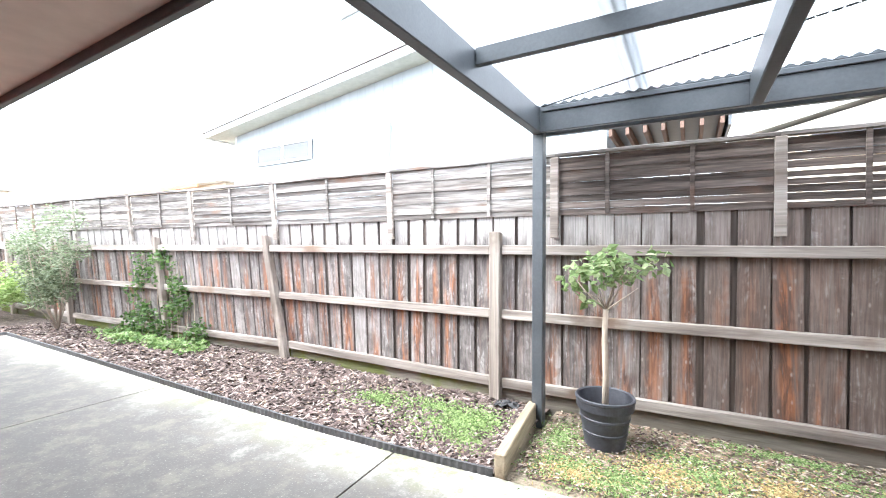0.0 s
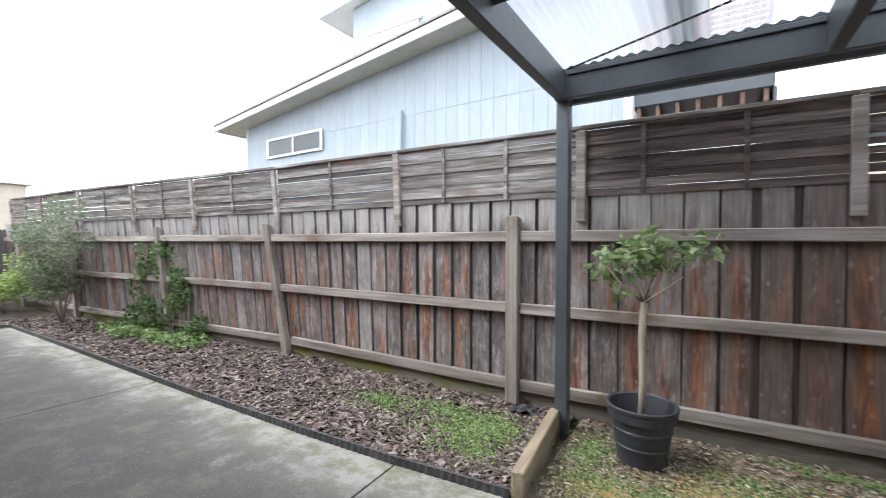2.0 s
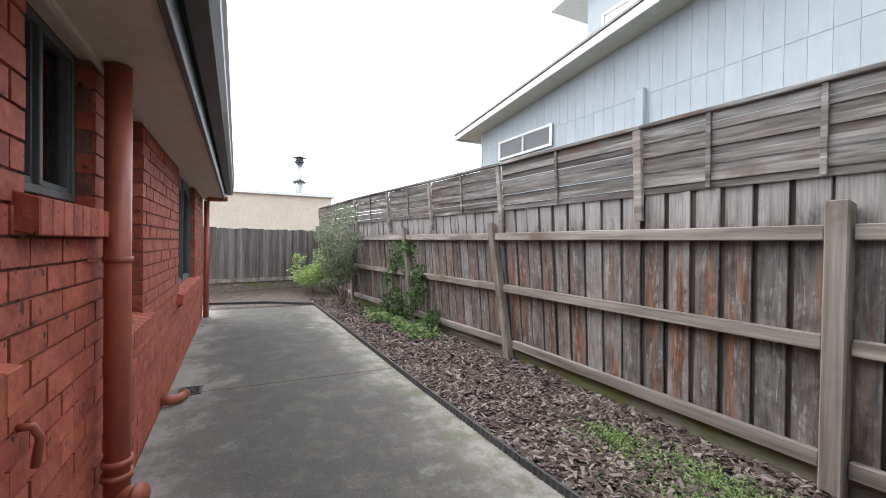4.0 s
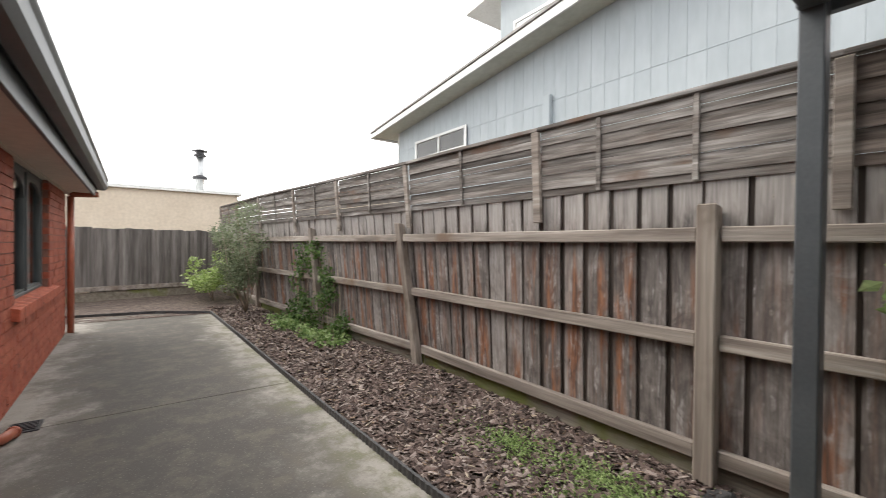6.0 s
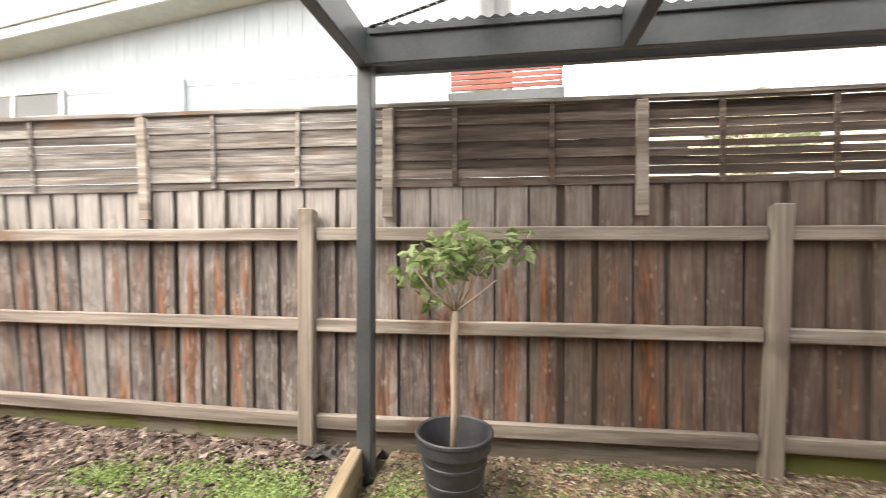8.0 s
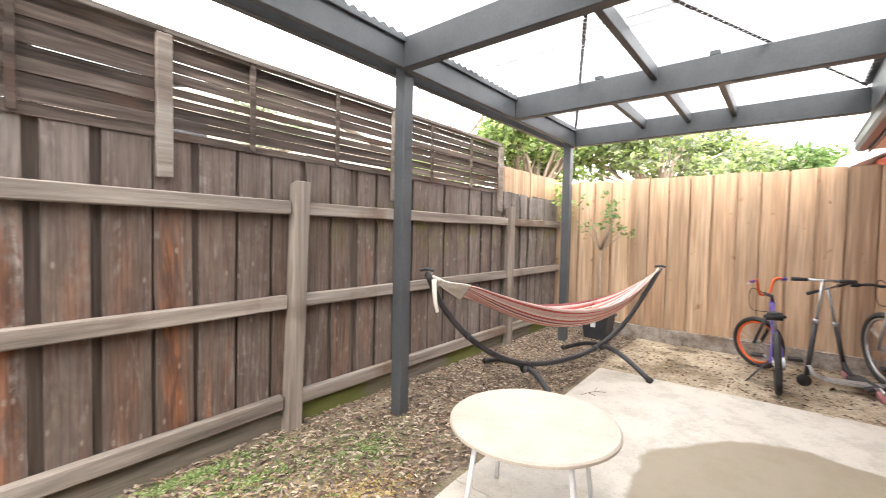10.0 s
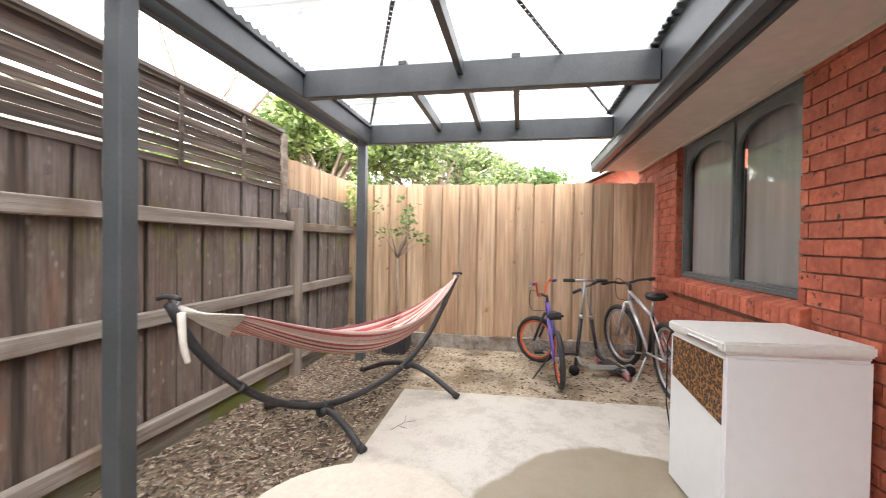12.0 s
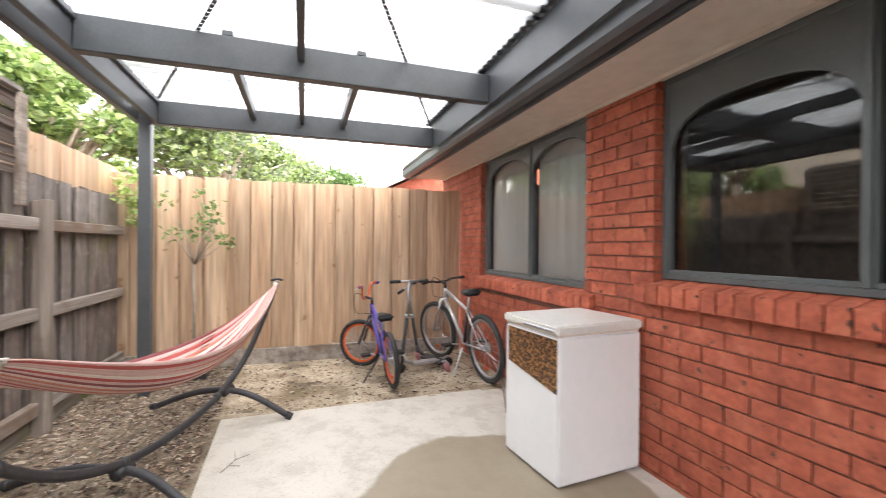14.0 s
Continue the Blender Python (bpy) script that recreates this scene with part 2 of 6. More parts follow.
def weathered_paling():
    """Old sawn boards: charcoal to silver grey, a rusty streak down many of them, bleached tops, knots. Boards under
    the roof are less bleached, and the roof's shade is painted into their brown.
    """
    m = bpy.data.materials.new("weathered_paling")
    m.use_nodes = True
    n, l = m.node_tree.nodes, m.node_tree.links
    b = n["Principled BSDF"]
    co, info = n.new("ShaderNodeTexCoord"), n.new("ShaderNodeObjectInfo")

    def put(sock, v):
        if isinstance(v, (int, float)):
            sock.default_value = v
        elif isinstance(v, tuple):
            sock.default_value = v
        else:
            l.new(v, sock)

    def op(kind, a, c):
        o = n.new("ShaderNodeMath")
        o.operation = kind
        put(o.inputs[0], a)
        put(o.inputs[1], c)
        return o.outputs[0]

    def step(sock, a, c, lo=0.0, hi=1.0):
        r = n.new("ShaderNodeMapRange")
        r.interpolation_type = "SMOOTHSTEP"
        for k, v in zip((1, 2, 3, 4), (a, c, lo, hi)):
            r.inputs[k].default_value = v
        l.new(sock, r.inputs[0])
        return r.outputs[0]

    def blend(fac, a, c):
        x = n.new("ShaderNodeMix")
        x.data_type = "RGBA"
        put(x.inputs[0], fac)
        put(x.inputs[6], a if not isinstance(a, tuple) else (*a, 1))
        put(x.inputs[7], c if not isinstance(c, tuple) else (*c, 1))
        return x.outputs[2]

    comb = n.new("ShaderNodeCombineXYZ")
    for k in range(3):
        l.new(info.outputs["Random"], comb.inputs[k])

    def field(scale, seed, detail=4, distort=0.0, rough=0.55):
        add, mp, t = n.new("ShaderNodeVectorMath"), n.new("ShaderNodeMapping"), n.new("ShaderNodeTexNoise")
        add.operation = "MULTIPLY_ADD"
        l.new(comb.outputs[0], add.inputs[0])
        add.inputs[1].default_value = (31.0 + seed, 57.0 - seed, 83.0 + 3 * seed)
        l.new(co.outputs["Object"], add.inputs[2])
        mp.inputs["Scale"].default_value = scale
        l.new(add.outputs[0], mp.inputs[0])
        l.new(mp.outputs[0], t.inputs["Vector"])
        t.inputs["Scale"].default_value, t.inputs["Detail"].default_value = 1.0, detail
        t.inputs["Roughness"].default_value, t.inputs["Distortion"].default_value = rough, distort
        return t.outputs["Fac"]

    sep, loc = n.new("ShaderNodeSeparateXYZ"), n.new("ShaderNodeSeparateXYZ")
    l.new(co.outputs["Object"], sep.inputs[0])
    l.new(info.outputs["Location"], loc.inputs[0])
    z = sep.outputs[2]
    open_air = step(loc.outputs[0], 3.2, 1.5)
    big = field((16, 16, 2.2), 1, 5, 0.8, 0.65)
    grain = field((95, 95, 3.0), 2, 3, 0.5)
    coarse = field((7, 7, 5), 3, 5, 1.5, 0.7)
    rust_n = field((11, 11, 0.8), 4, 3, 0.5)
    tone = op("ADD", op("MULTIPLY", info.outputs["Random"], 0.26), op("ADD", op("MULTIPLY", big, 0.85), op("MULTIPLY", coarse, 0.55)))
    ramp = n.new("ShaderNodeValToRGB")
    els = ramp.color_ramp.elements
    stops = [(0.46, (0.048, 0.042, 0.042)), (0.64, (0.11, 0.096, 0.09)), (0.82, (0.185, 0.163, 0.152)), (0.96, (0.27, 0.243, 0.23)), (1.0, (0.30, 0.272, 0.258))]
    while len(els) < len(stops):
        els.new(0.5)
    for e, (p, c) in zip(els, stops):
        e.position, e.color = p, (*c, 1)
    l.new(tone, ramp.inputs[0])
    # browner boards under the roof, darkened further to paint in its shade
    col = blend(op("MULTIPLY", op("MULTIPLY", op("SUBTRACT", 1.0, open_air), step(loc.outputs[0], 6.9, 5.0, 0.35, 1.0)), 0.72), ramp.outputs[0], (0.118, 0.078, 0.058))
    fr = n.new("ShaderNodeMath")
    fr.operation = "FRACT"
    l.new(op("MULTIPLY", info.outputs["Random"], 13.7), fr.inputs[0])
    gate = op("MULTIPLY", step(fr.outputs[0], 0.1, 0.42), step(loc.outputs[0], 5.0, 3.2, 0.15, 1.0))
    lower = step(op("ADD", z, op("MULTIPLY", coarse, 0.5)), 1.55, 1.1, 0.12, 1.0)
    centre = step(op("ABSOLUTE", op("ADD", sep.outputs[0], op("MULTIPLY", op("SUBTRACT", coarse, 0.5), 0.12)), 0.0), 0.085, 0.03, 0.12, 1.0)
    rust = op("MULTIPLY", op("MULTIPLY", step(rust_n, 0.38, 0.60), gate), op("MULTIPLY", lower, centre))
    col = blend(op("MULTIPLY", rust, 0.92), col, blend(step(big, 0.36, 0.62), (0.085, 0.042, 0.029), (0.29, 0.115, 0.05)))
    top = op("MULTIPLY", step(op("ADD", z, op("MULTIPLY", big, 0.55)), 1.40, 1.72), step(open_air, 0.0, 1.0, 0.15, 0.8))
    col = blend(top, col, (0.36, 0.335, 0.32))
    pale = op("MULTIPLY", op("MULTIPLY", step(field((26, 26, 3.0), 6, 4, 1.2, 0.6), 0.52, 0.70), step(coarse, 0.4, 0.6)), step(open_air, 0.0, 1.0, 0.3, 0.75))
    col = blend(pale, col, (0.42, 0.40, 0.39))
    mossy = op("MULTIPLY", op("MULTIPLY", step(loc.outputs[0], 3.6, 5.0), step(field((9, 9, 4.0), 8, 4, 0.8, 0.6), 0.46, 0.66)), op("MULTIPLY", step(z, 0.75, 1.15), step(z, 1.34, 1.27)))
    col = blend(op("MULTIPLY", mossy, 0.7), col, (0.16, 0.155, 0.05))
    vo, vm = n.new("ShaderNodeTexVoronoi"), n.new("ShaderNodeMapping")
    va = n.new("ShaderNodeVectorMath")
    va.operation = "MULTIPLY_ADD"
    l.new(comb.outputs[0], va.inputs[0])
    va.inputs[1].default_value = (91.0, 0.0, 47.0)
    l.new(co.outputs["Object"], va.inputs[2])
    vm.inputs["Scale"].default_value = (3.2, 0.0, 1.5)
    l.new(va.outputs[0], vm.inputs[0])
    l.new(vm.outputs[0], vo.inputs["Vector"])
    vd = op("ADD", vo.outputs["Distance"], op("MULTIPLY", grain, 0.05))
    col = blend(op("MULTIPLY", step(vd, 0.20, 0.07), 0.5), col, (0.40, 0.35, 0.31))
    col = blend(op("MULTIPLY", step(vd, 0.065, 0.045), 0.85), col, (0.05, 0.036, 0.03))
    sc = n.new("ShaderNodeVectorMath")
    sc.operation = "SCALE"
    l.new(col, sc.inputs[0])
    l.new(step(grain, 0.3, 0.7, 0.80, 1.22), sc.inputs["Scale"])
    l.new(sc.outputs[0], b.inputs["Base Color"])
    b.inputs["Roughness"].default_value = 0.88
    bp = n.new("ShaderNodeBump")
    bp.inputs["Strength"].default_value, bp.inputs["Distance"].default_value = 0.35, 0.004
    l.new(grain, bp.inputs["Height"])
    l.new(bp.outputs[0], b.inputs["Normal"])
    return m


M["paling"] = weathered_paling()


def leafy(m, share=0.45):
    """Lets light through a leaf."""
    n, l = m.node_tree.nodes, m.node_tree.links
    b = n["Principled BSDF"]
    tl, mx = n.new("ShaderNodeBsdfTranslucent"), n.new("ShaderNodeMixShader")
    l.new(b.inputs["Base Color"].links[0].from_socket, tl.inputs[0])
    mx.inputs[0].default_value = share
    l.new(b.outputs[0], mx.inputs[1])
    l.new(tl.outputs[0], mx.inputs[2])
    l.new(mx.outputs[0], n["Material Output"].inputs[0])


for leaf_name in ("leaf", "leaf_pale", "leaf_dark", "leaf_grey", "leaf_bright"):
    leafy(M[leaf_name])


def glass(name, tint=(1, 1, 1), see=0.85, rough=0.02):
    """A thin pane: partly clear, with the gloss of glass."""
    m = bpy.data.materials.new(name)
    m.use_nodes = True
    n, l = m.node_tree.nodes, m.node_tree.links
    n.remove(n["Principled BSDF"])
    fr, tr, gl, mx = n.new("ShaderNodeFresnel"), n.new("ShaderNodeBsdfTransparent"), n.new("ShaderNodeBsdfGlossy"), n.new("ShaderNodeMixShader")
    fr.inputs[0].default_value = 1.9
    tr.inputs[0].default_value = (*[c * see for c in tint], 1)
    gl.inputs["Roughness"].default_value = rough
    l.new(fr.outputs[0], mx.inputs[0])
    l.new(tr.outputs[0], mx.inputs[1])
    l.new(gl.outputs[0], mx.inputs[2])
    l.new(mx.outputs[0], n["Material Output"].inputs[0])
    return m


def sheet_plastic():
    """Clear corrugated roofing: mostly see-through, a little milky and dirty."""
    m = bpy.data.materials.new("clear_corrugated_plastic")
    m.use_nodes = True
    n, l = m.node_tree.nodes, m.node_tree.links
    n.remove(n["Principled BSDF"])
    tr, tl, mx = n.new("ShaderNodeBsdfTransparent"), n.new("ShaderNodeBsdfTranslucent"), n.new("ShaderNodeMixShader")
    no, mr = n.new("ShaderNodeTexNoise"), n.new("ShaderNodeMapRange")
    no.inputs["Scale"].default_value, no.inputs["Detail"].default_value = 3.0, 6
    mr.inputs[3].default_value, mr.inputs[4].default_value = 0.35, 0.7
    tr.inputs[0].default_value = (0.64, 0.65, 0.655, 1)
    tl.inputs[0].default_value = (0.42, 0.43, 0.45, 1)
    # the shading of the ribs is painted in as milkier bands along the waves
    co, wave, rib_shade = n.new("ShaderNodeTexCoord"), n.new("ShaderNodeTexWave"), n.new("ShaderNodeMath")
    wave.inputs["Scale"].default_value = 4.134
    l.new(co.outputs["Object"], wave.inputs["Vector"])
    rib_shade.operation = "MULTIPLY_ADD"
    rib_shade.inputs[1].default_value = 0.35
    l.new(wave.outputs["Fac"], rib_shade.inputs[0])
    l.new(no.outputs["Fac"], rib_shade.inputs[2])
    mr.inputs[2].default_value = 1.3
    l.new(rib_shade.outputs[0], mr.inputs[0])
    l.new(mr.outputs[0], mx.inputs[0])
    l.new(tr.outputs[0], mx.inputs[1])
    l.new(tl.outputs[0], mx.inputs[2])
    l.new(mx.outputs[0], n["Material Output"].inputs[0])
    return m


M["glass"] = glass("window_glass", see=0.95)
M["sheet"] = sheet_plastic()


def concrete():
    """Outdoor concrete: pale, with dark damp blotches along the path, a moss edge and one wet patch by the freezer."""
    m = surf("weathered_concrete", [(0.145, 0.136, 0.124), (0.22, 0.206, 0.186), (0.30, 0.28, 0.25)], 1.6, 0.85, 0.12, (1, 1, 1), 22, 0.08)
    n, l = m.node_tree.nodes, m.node_tree.links
    b = n["Principled BSDF"]
    src = b.inputs["Base Color"].links[0].from_socket
    co = n.new("ShaderNodeTexCoord")
    warp = n.new("ShaderNodeTexNoise")
    warp.inputs["Scale"].default_value, warp.inputs["Detail"].default_value = 1.1, 5
    l.new(co.outputs["Object"], warp.inputs["Vector"])
    sep = n.new("ShaderNodeSeparateXYZ")
    l.new(co.outputs["Object"], sep.inputs[0])

    def rng(sock, a, c, lo=0.0, hi=1.0):
        r = n.new("ShaderNodeMapRange")
        r.interpolation_type = "SMOOTHSTEP"
        for k, v in zip((1, 2, 3, 4), (a, c, lo, hi)):
            r.inputs[k].default_value = v
        l.new(sock, r.inputs[0])
        return r.outputs[0]

    def op(kind, a, c):
        o = n.new("ShaderNodeMath")
        o.operation = kind
        for k, v in enumerate((a, c)):
            if isinstance(v, (int, float)):
                o.inputs[k].default_value = v
            else:
                l.new(v, o.inputs[k])
        return o.outputs[0]

    def blend(fac, base, col):
        x = n.new("ShaderNodeMix")
        x.data_type = "RGBA"
        l.new(fac, x.inputs[0])
        l.new(base, x.inputs[6])
        x.inputs[7].default_value = (*col, 1)
        return x.outputs[2]

    patch = n.new("ShaderNodeTexNoise")
    patch.inputs["Scale"].default_value, patch.inputs["Detail"].default_value, patch.inputs["Roughness"].default_value = 4.2, 10, 0.72
    l.new(co.outputs["Object"], patch.inputs["Vector"])
    speck = n.new("ShaderNodeTexNoise")
    speck.inputs["Scale"].default_value, speck.inputs["Detail"].default_value = 75.0, 6
    l.new(co.outputs["Object"], speck.inputs["Vector"])
    # the trodden middle of the path is dark with grime, the margins stay pale
    middle = op("ABSOLUTE", op("SUBTRACT", sep.outputs[1], 1.52), 0.0)
    edge = op("ADD", middle, op("ADD", op("MULTIPLY", op("SUBTRACT", patch.outputs["Fac"], 0.5), -1.3), op("MULTIPLY", op("SUBTRACT", warp.outputs["Fac"], 0.5), -1.1)))
    on_path = rng(sep.outputs[0], 3.4, 1.8)
    grime = op("MULTIPLY", rng(edge, 1.08, 0.5), on_path)
    src2 = blend(op("MULTIPLY", grime, 0.9), blend(op("MULTIPLY", on_path, 0.5), src, (0.35, 0.325, 0.29)), (0.058, 0.053, 0.048))
    brown = op("MULTIPLY", rng(patch.outputs["Fac"], 0.44, 0.66), on_path)
    src2 = blend(op("MULTIPLY", brown, 0.5), src2, (0.17, 0.15, 0.12))
    green = op("MULTIPLY", op("MULTIPLY", rng(sep.outputs[1], 2.1, 2.6), rng(patch.outputs["Fac"], 0.45, 0.6)), on_path)
    src2 = blend(op("MULTIPLY", green, 0.6), src2, (0.13, 0.14, 0.06))
    pale = rng(sep.outputs[0], 2.6, 4.2)
    src2 = blend(op("MULTIPLY", pale, 0.85), src2, (0.60, 0.56, 0.50))
    src2 = blend(op("MULTIPLY", op("MULTIPLY", pale, rng(patch.outputs["Fac"], 0.44, 0.62)), 0.55), src2, (0.36, 0.325, 0.275))
    src2 = blend(op("MULTIPLY", rng(speck.outputs["Fac"], 0.58, 0.72), 0.22), src2, (0.52, 0.49, 0.44))
    src2 = blend(op("MULTIPLY", rng(speck.outputs["Fac"], 0.42, 0.32), 0.25), src2, (0.07, 0.062, 0.052))
    dist = n.new("ShaderNodeVectorMath")
    dist.operation = "DISTANCE"
    wv = n.new("ShaderNodeVectorMath")
    wv.operation = "MULTIPLY_ADD"
    l.new(warp.outputs["Color"], wv.inputs[0])
    wv.inputs[1].default_value = (0.5, 0.5, 0)
    l.new(co.outputs["Object"], wv.inputs[2])
    l.new(wv.outputs[0], dist.inputs[0])
    dist.inputs[1].default_value = (5.12, 1.67, 0.0)
    wet = rng(dist.outputs["Value"], 0.83, 0.79)
    src2 = blend(op("MULTIPLY", wet, 0.8), src2, (0.22, 0.17, 0.105))
    l.new(src2, b.inputs["Base Color"])
    l.new(op("SUBTRACT", 0.85, op("MULTIPLY", wet, 0.3)), b.inputs["Roughness"])
    return m


M["concrete"] = concrete()


def leopard():
    m = surf("leopard_print", [(0.26, 0.115, 0.035), (0.35, 0.165, 0.055)], 6, 0.5, 0.0)
    n, l = m.node_tree.nodes, m.node_tree.links
    b = n["Principled BSDF"]
    src = b.inputs["Base Color"].links[0].from_socket
    co, v, r1, r2, mx, mx2, no = (n.new("ShaderNode" + k) for k in ("TexCoord", "TexVoronoi", "MapRange", "MapRange", "Mix", "Mix", "TexNoise"))
    no.inputs["Scale"].default_value = 70
    v.inputs["Scale"].default_value = 52
    l.new(co.outputs["Object"], v.inputs["Vector"])
    l.new(co.outputs["Object"], no.inputs["Vector"])
    add = n.new("ShaderNodeMath")
    add.operation = "MULTIPLY_ADD"
    l.new(no.outputs["Fac"], add.inputs[0])
    add.inputs[1].default_value = 0.5
    l.new(v.outputs["Distance"], add.inputs[2])
    for r, a, c in ((r1, 0.84, 0.77), (r2, 0.47, 0.42)):
        r.inputs[1].default_value, r.inputs[2].default_value = a, c
        l.new(add.outputs[0], r.inputs[0])
    for x in (mx, mx2):
        x.data_type = "RGBA"
    l.new(r1.outputs[0], mx.inputs[0])
    l.new(src, mx.inputs[6])
    mx.inputs[7].default_value = (0.03, 0.015, 0.01, 1)
    l.new(r2.outputs[0], mx2.inputs[0])
    l.new(mx.outputs[2], mx2.inputs[6])
    mx2.inputs[7].default_value = (0.30, 0.12, 0.04, 1)
    l.new(mx2.outputs[2], b.inputs["Base Color"])
    return m


M["leopard"] = leopard()


# ---- mesh helpers ----
def link_mesh(name, verts, faces, mats, smooth=False):
    me = bpy.data.meshes.new(name)
    me.from_pydata([tuple(v) for v in verts], [], faces)
    for m in mats if isinstance(mats, (list, tuple)) else [mats]:
        me.materials.append(m)
    if smooth:
        me.polygons.foreach_set("use_smooth", [True] * len(me.polygons))
    me.update()
    return new(name, me)


BOX_F = [(0, 3, 2, 1), (4, 5, 6, 7), (0, 1, 5, 4), (1, 2, 6, 5), (2, 3, 7, 6), (3, 0, 4, 7)]


def box_verts(x0, x1, y0, y1, z0, z1):
    return [(x0, y0, z0), (x1, y0, z0), (x1, y1, z0), (x0, y1, z0), (x0, y0, z1), (x1, y0, z1), (x1, y1, z1), (x0, y1, z1)]


def boxes_mesh(name, boxes, mats):
    """One mesh out of many plain boxes."""
    v, f = [], []
    for b in boxes:
        k = len(v)
        v += box_verts(*b)
        f += [tuple(i + k for i in q) for q in BOX_F]
    return link_mesh(name, v, f, mats)


def bbox(x0, x1, y0, y1, z0, z1, bevel=0.004, seg=1):
    """A box with eased edges."""
    bm = bmesh.new()
    vs = [bm.verts.new(p) for p in box_verts(x0, x1, y0, y1, z0, z1)]
    for q in BOX_F:
        bm.faces.new([vs[i] for i in q])
    if bevel:
        bmesh.ops.bevel(bm, geom=bm.edges[:], offset=bevel, segments=seg, affect="EDGES")
    return bm


def place_of(ob):
    p = Vector()
    while ob is not None:
        p += ob.location
        ob = ob.parent
    return p


def part(name, bm, material, parent=None, label="", smooth=False, at=None):
    """Links a bmesh, given in the world (or in its thing's own frame while that stands at the origin), as one mesh under parent."""
    base = place_of(parent) if parent is not None else Vector()
    here = Vector(at) if at is not None else base
    bmesh.ops.translate(bm, verts=bm.verts, vec=-here)
    me = bpy.data.meshes.new(name)
    bm.to_mesh(me)
    bm.free()
    me.materials.append(material)
    if smooth:
        me.polygons.foreach_set("use_smooth", [True] * len(me.polygons))
    ob = new(name, me)
    if parent is not None:
        ob.parent = parent
    ob.location = here - base
    if label:
        tagged(ob, label)
    return ob


def thing(name, label, category, at=(0, 0, 0), group="", kind=""):
    e = new(name)
    e.empty_display_size = 0.1
    e.location = at
    return tagged(e, label, category, group, kind)


def own(ob, parent):
    """Makes ob, whose mesh is in the world, a part of parent."""
    ob.parent = parent
    ob.location = ob.location - place_of(parent)
    return ob


def tube(points, r, sides=8, closed=False, taper=None):
    """A round bar along points."""
    bm = bmesh.new()
    pts = [Vector(p) for p in points]
    n = len(pts)
    rings = []
    side = None
    for i, p in enumerate(pts):
        if closed:
            d = pts[(i + 1) % n] - pts[i - 1]
        else:
            d = pts[min(i + 1, n - 1)] - pts[max(i - 1, 0)]
        d.normalize()
        if side is None:
            side = d.cross(Vector((0, 0, 1)))
            if side.length < 1e-3:
                side = d.cross(Vector((1, 0, 0)))
        side = (side - d * side.dot(d)).normalized()
        up = d.cross(side)
        rr = r if taper is None else r * (1 + (taper - 1) * i / max(1, n - 1))
        rings.append([bm.verts.new(p + rr * (math.cos(a) * side + math.sin(a) * up)) for a in [2 * math.pi * k / sides for k in range(sides)]])
    for i in range(n if closed else n - 1):
        a, b = rings[i], rings[(i + 1) % n]
        for k in range(sides):
            bm.faces.new((a[k], a[(k + 1) % sides], b[(k + 1) % sides], b[k]))
    if not closed:
        bm.faces.new(rings[0][::-1])
        bm.faces.new(rings[-1])
    return bm


def lathe(profile, cx, cy, sides=32):
    """A turned body: profile of (radius, height)."""
    bm = bmesh.new()
    rings = [[bm.verts.new((cx + r * math.cos(2 * math.pi * k / sides), cy + r * math.sin(2 * math.pi * k / sides), z)) for k in range(sides)] for r, z in profile]
    for a, b in zip(rings, rings[1:]):
        for k in range(sides):
            bm.faces.new((a[k], a[(k + 1) % sides], b[(k + 1) % sides], b[k]))
    bm.faces.new(rings[0][::-1])
    bm.faces.new(rings[-1])
    return bm


def along(x, pts):
    for (xa, ya), (xb, yb) in zip(pts, pts[1:]):
        if x <= xb or (xb, yb) == pts[-1]:
            return ya + (yb - ya) * (x - xa) / (xb - xa)
    return pts[-1][1]


# ---- plan ----
WALL, LOW, HIGH, STEP = 0.50, 2.03, 2.22, 1.72  # house face, soffit heights west and east, stepped to fit the camera's view, and where they change
HOUSE_W, HOUSE_E = -6.05, 8.7
FENCE = [(-10.6, 3.18), (-6.4, 3.41), (-4.4, 3.64), (-1.75, 3.875), (1.07, 3.875), (3.8, 4.02), (6.57, 4.06), (7.97, 4.08)]
EDGE = [(-6.75, 2.45), (-4.46, 2.485), (-1.34, 2.515), (0.1, 2.55), (0.85, 2.59), (1.565, 2.655)]
END = 7.95


def fence_y(x):
    return along(x, FENCE)


def slump(x):
    """How far the old fence leans towards the path, per metre of height."""
    return 0.068 * max(0.0, min(1.0, (1.1 - x) / 2.6))


def edge_y(x):
    return along(x, EDGE)


# ---- ground ----
def ground_sheet(name, x0, x1, f0, f1, step, z, rough, mat, seed, label, kind="structure"):
    """An uneven sheet between y = f0(x) and y = f1(x)."""
    nx = max(2, int((x1 - x0) / step))
    ny = max(2, int((f1(x1) - f0(x1)) / step))
    v, f = [], []
    for i in range(nx + 1):
        x = x0 + (x1 - x0) * i / nx
        for j in range(ny + 1):
            y = f0(x) + (f1(x) - f0(x)) * j / ny
            h = noise.noise((x * 2.2 + seed, y * 2.2, 0)) * 0.6 + noise.noise((x * 9 + seed, y * 9, 3)) * 0.4
            edge = min(1.0, 3.0 * min(j, ny - j) / ny + 0.25)
            v.append((x, y, z + rough * h * edge))
    for i in range(nx):
        for j in range(ny):
            a = i * (ny + 1) + j
            f.append((a, a + ny + 1, a + ny + 2, a + 1))
    return tagged(link_mesh(name, v, f, mat, True), label, "ground", kind=kind)


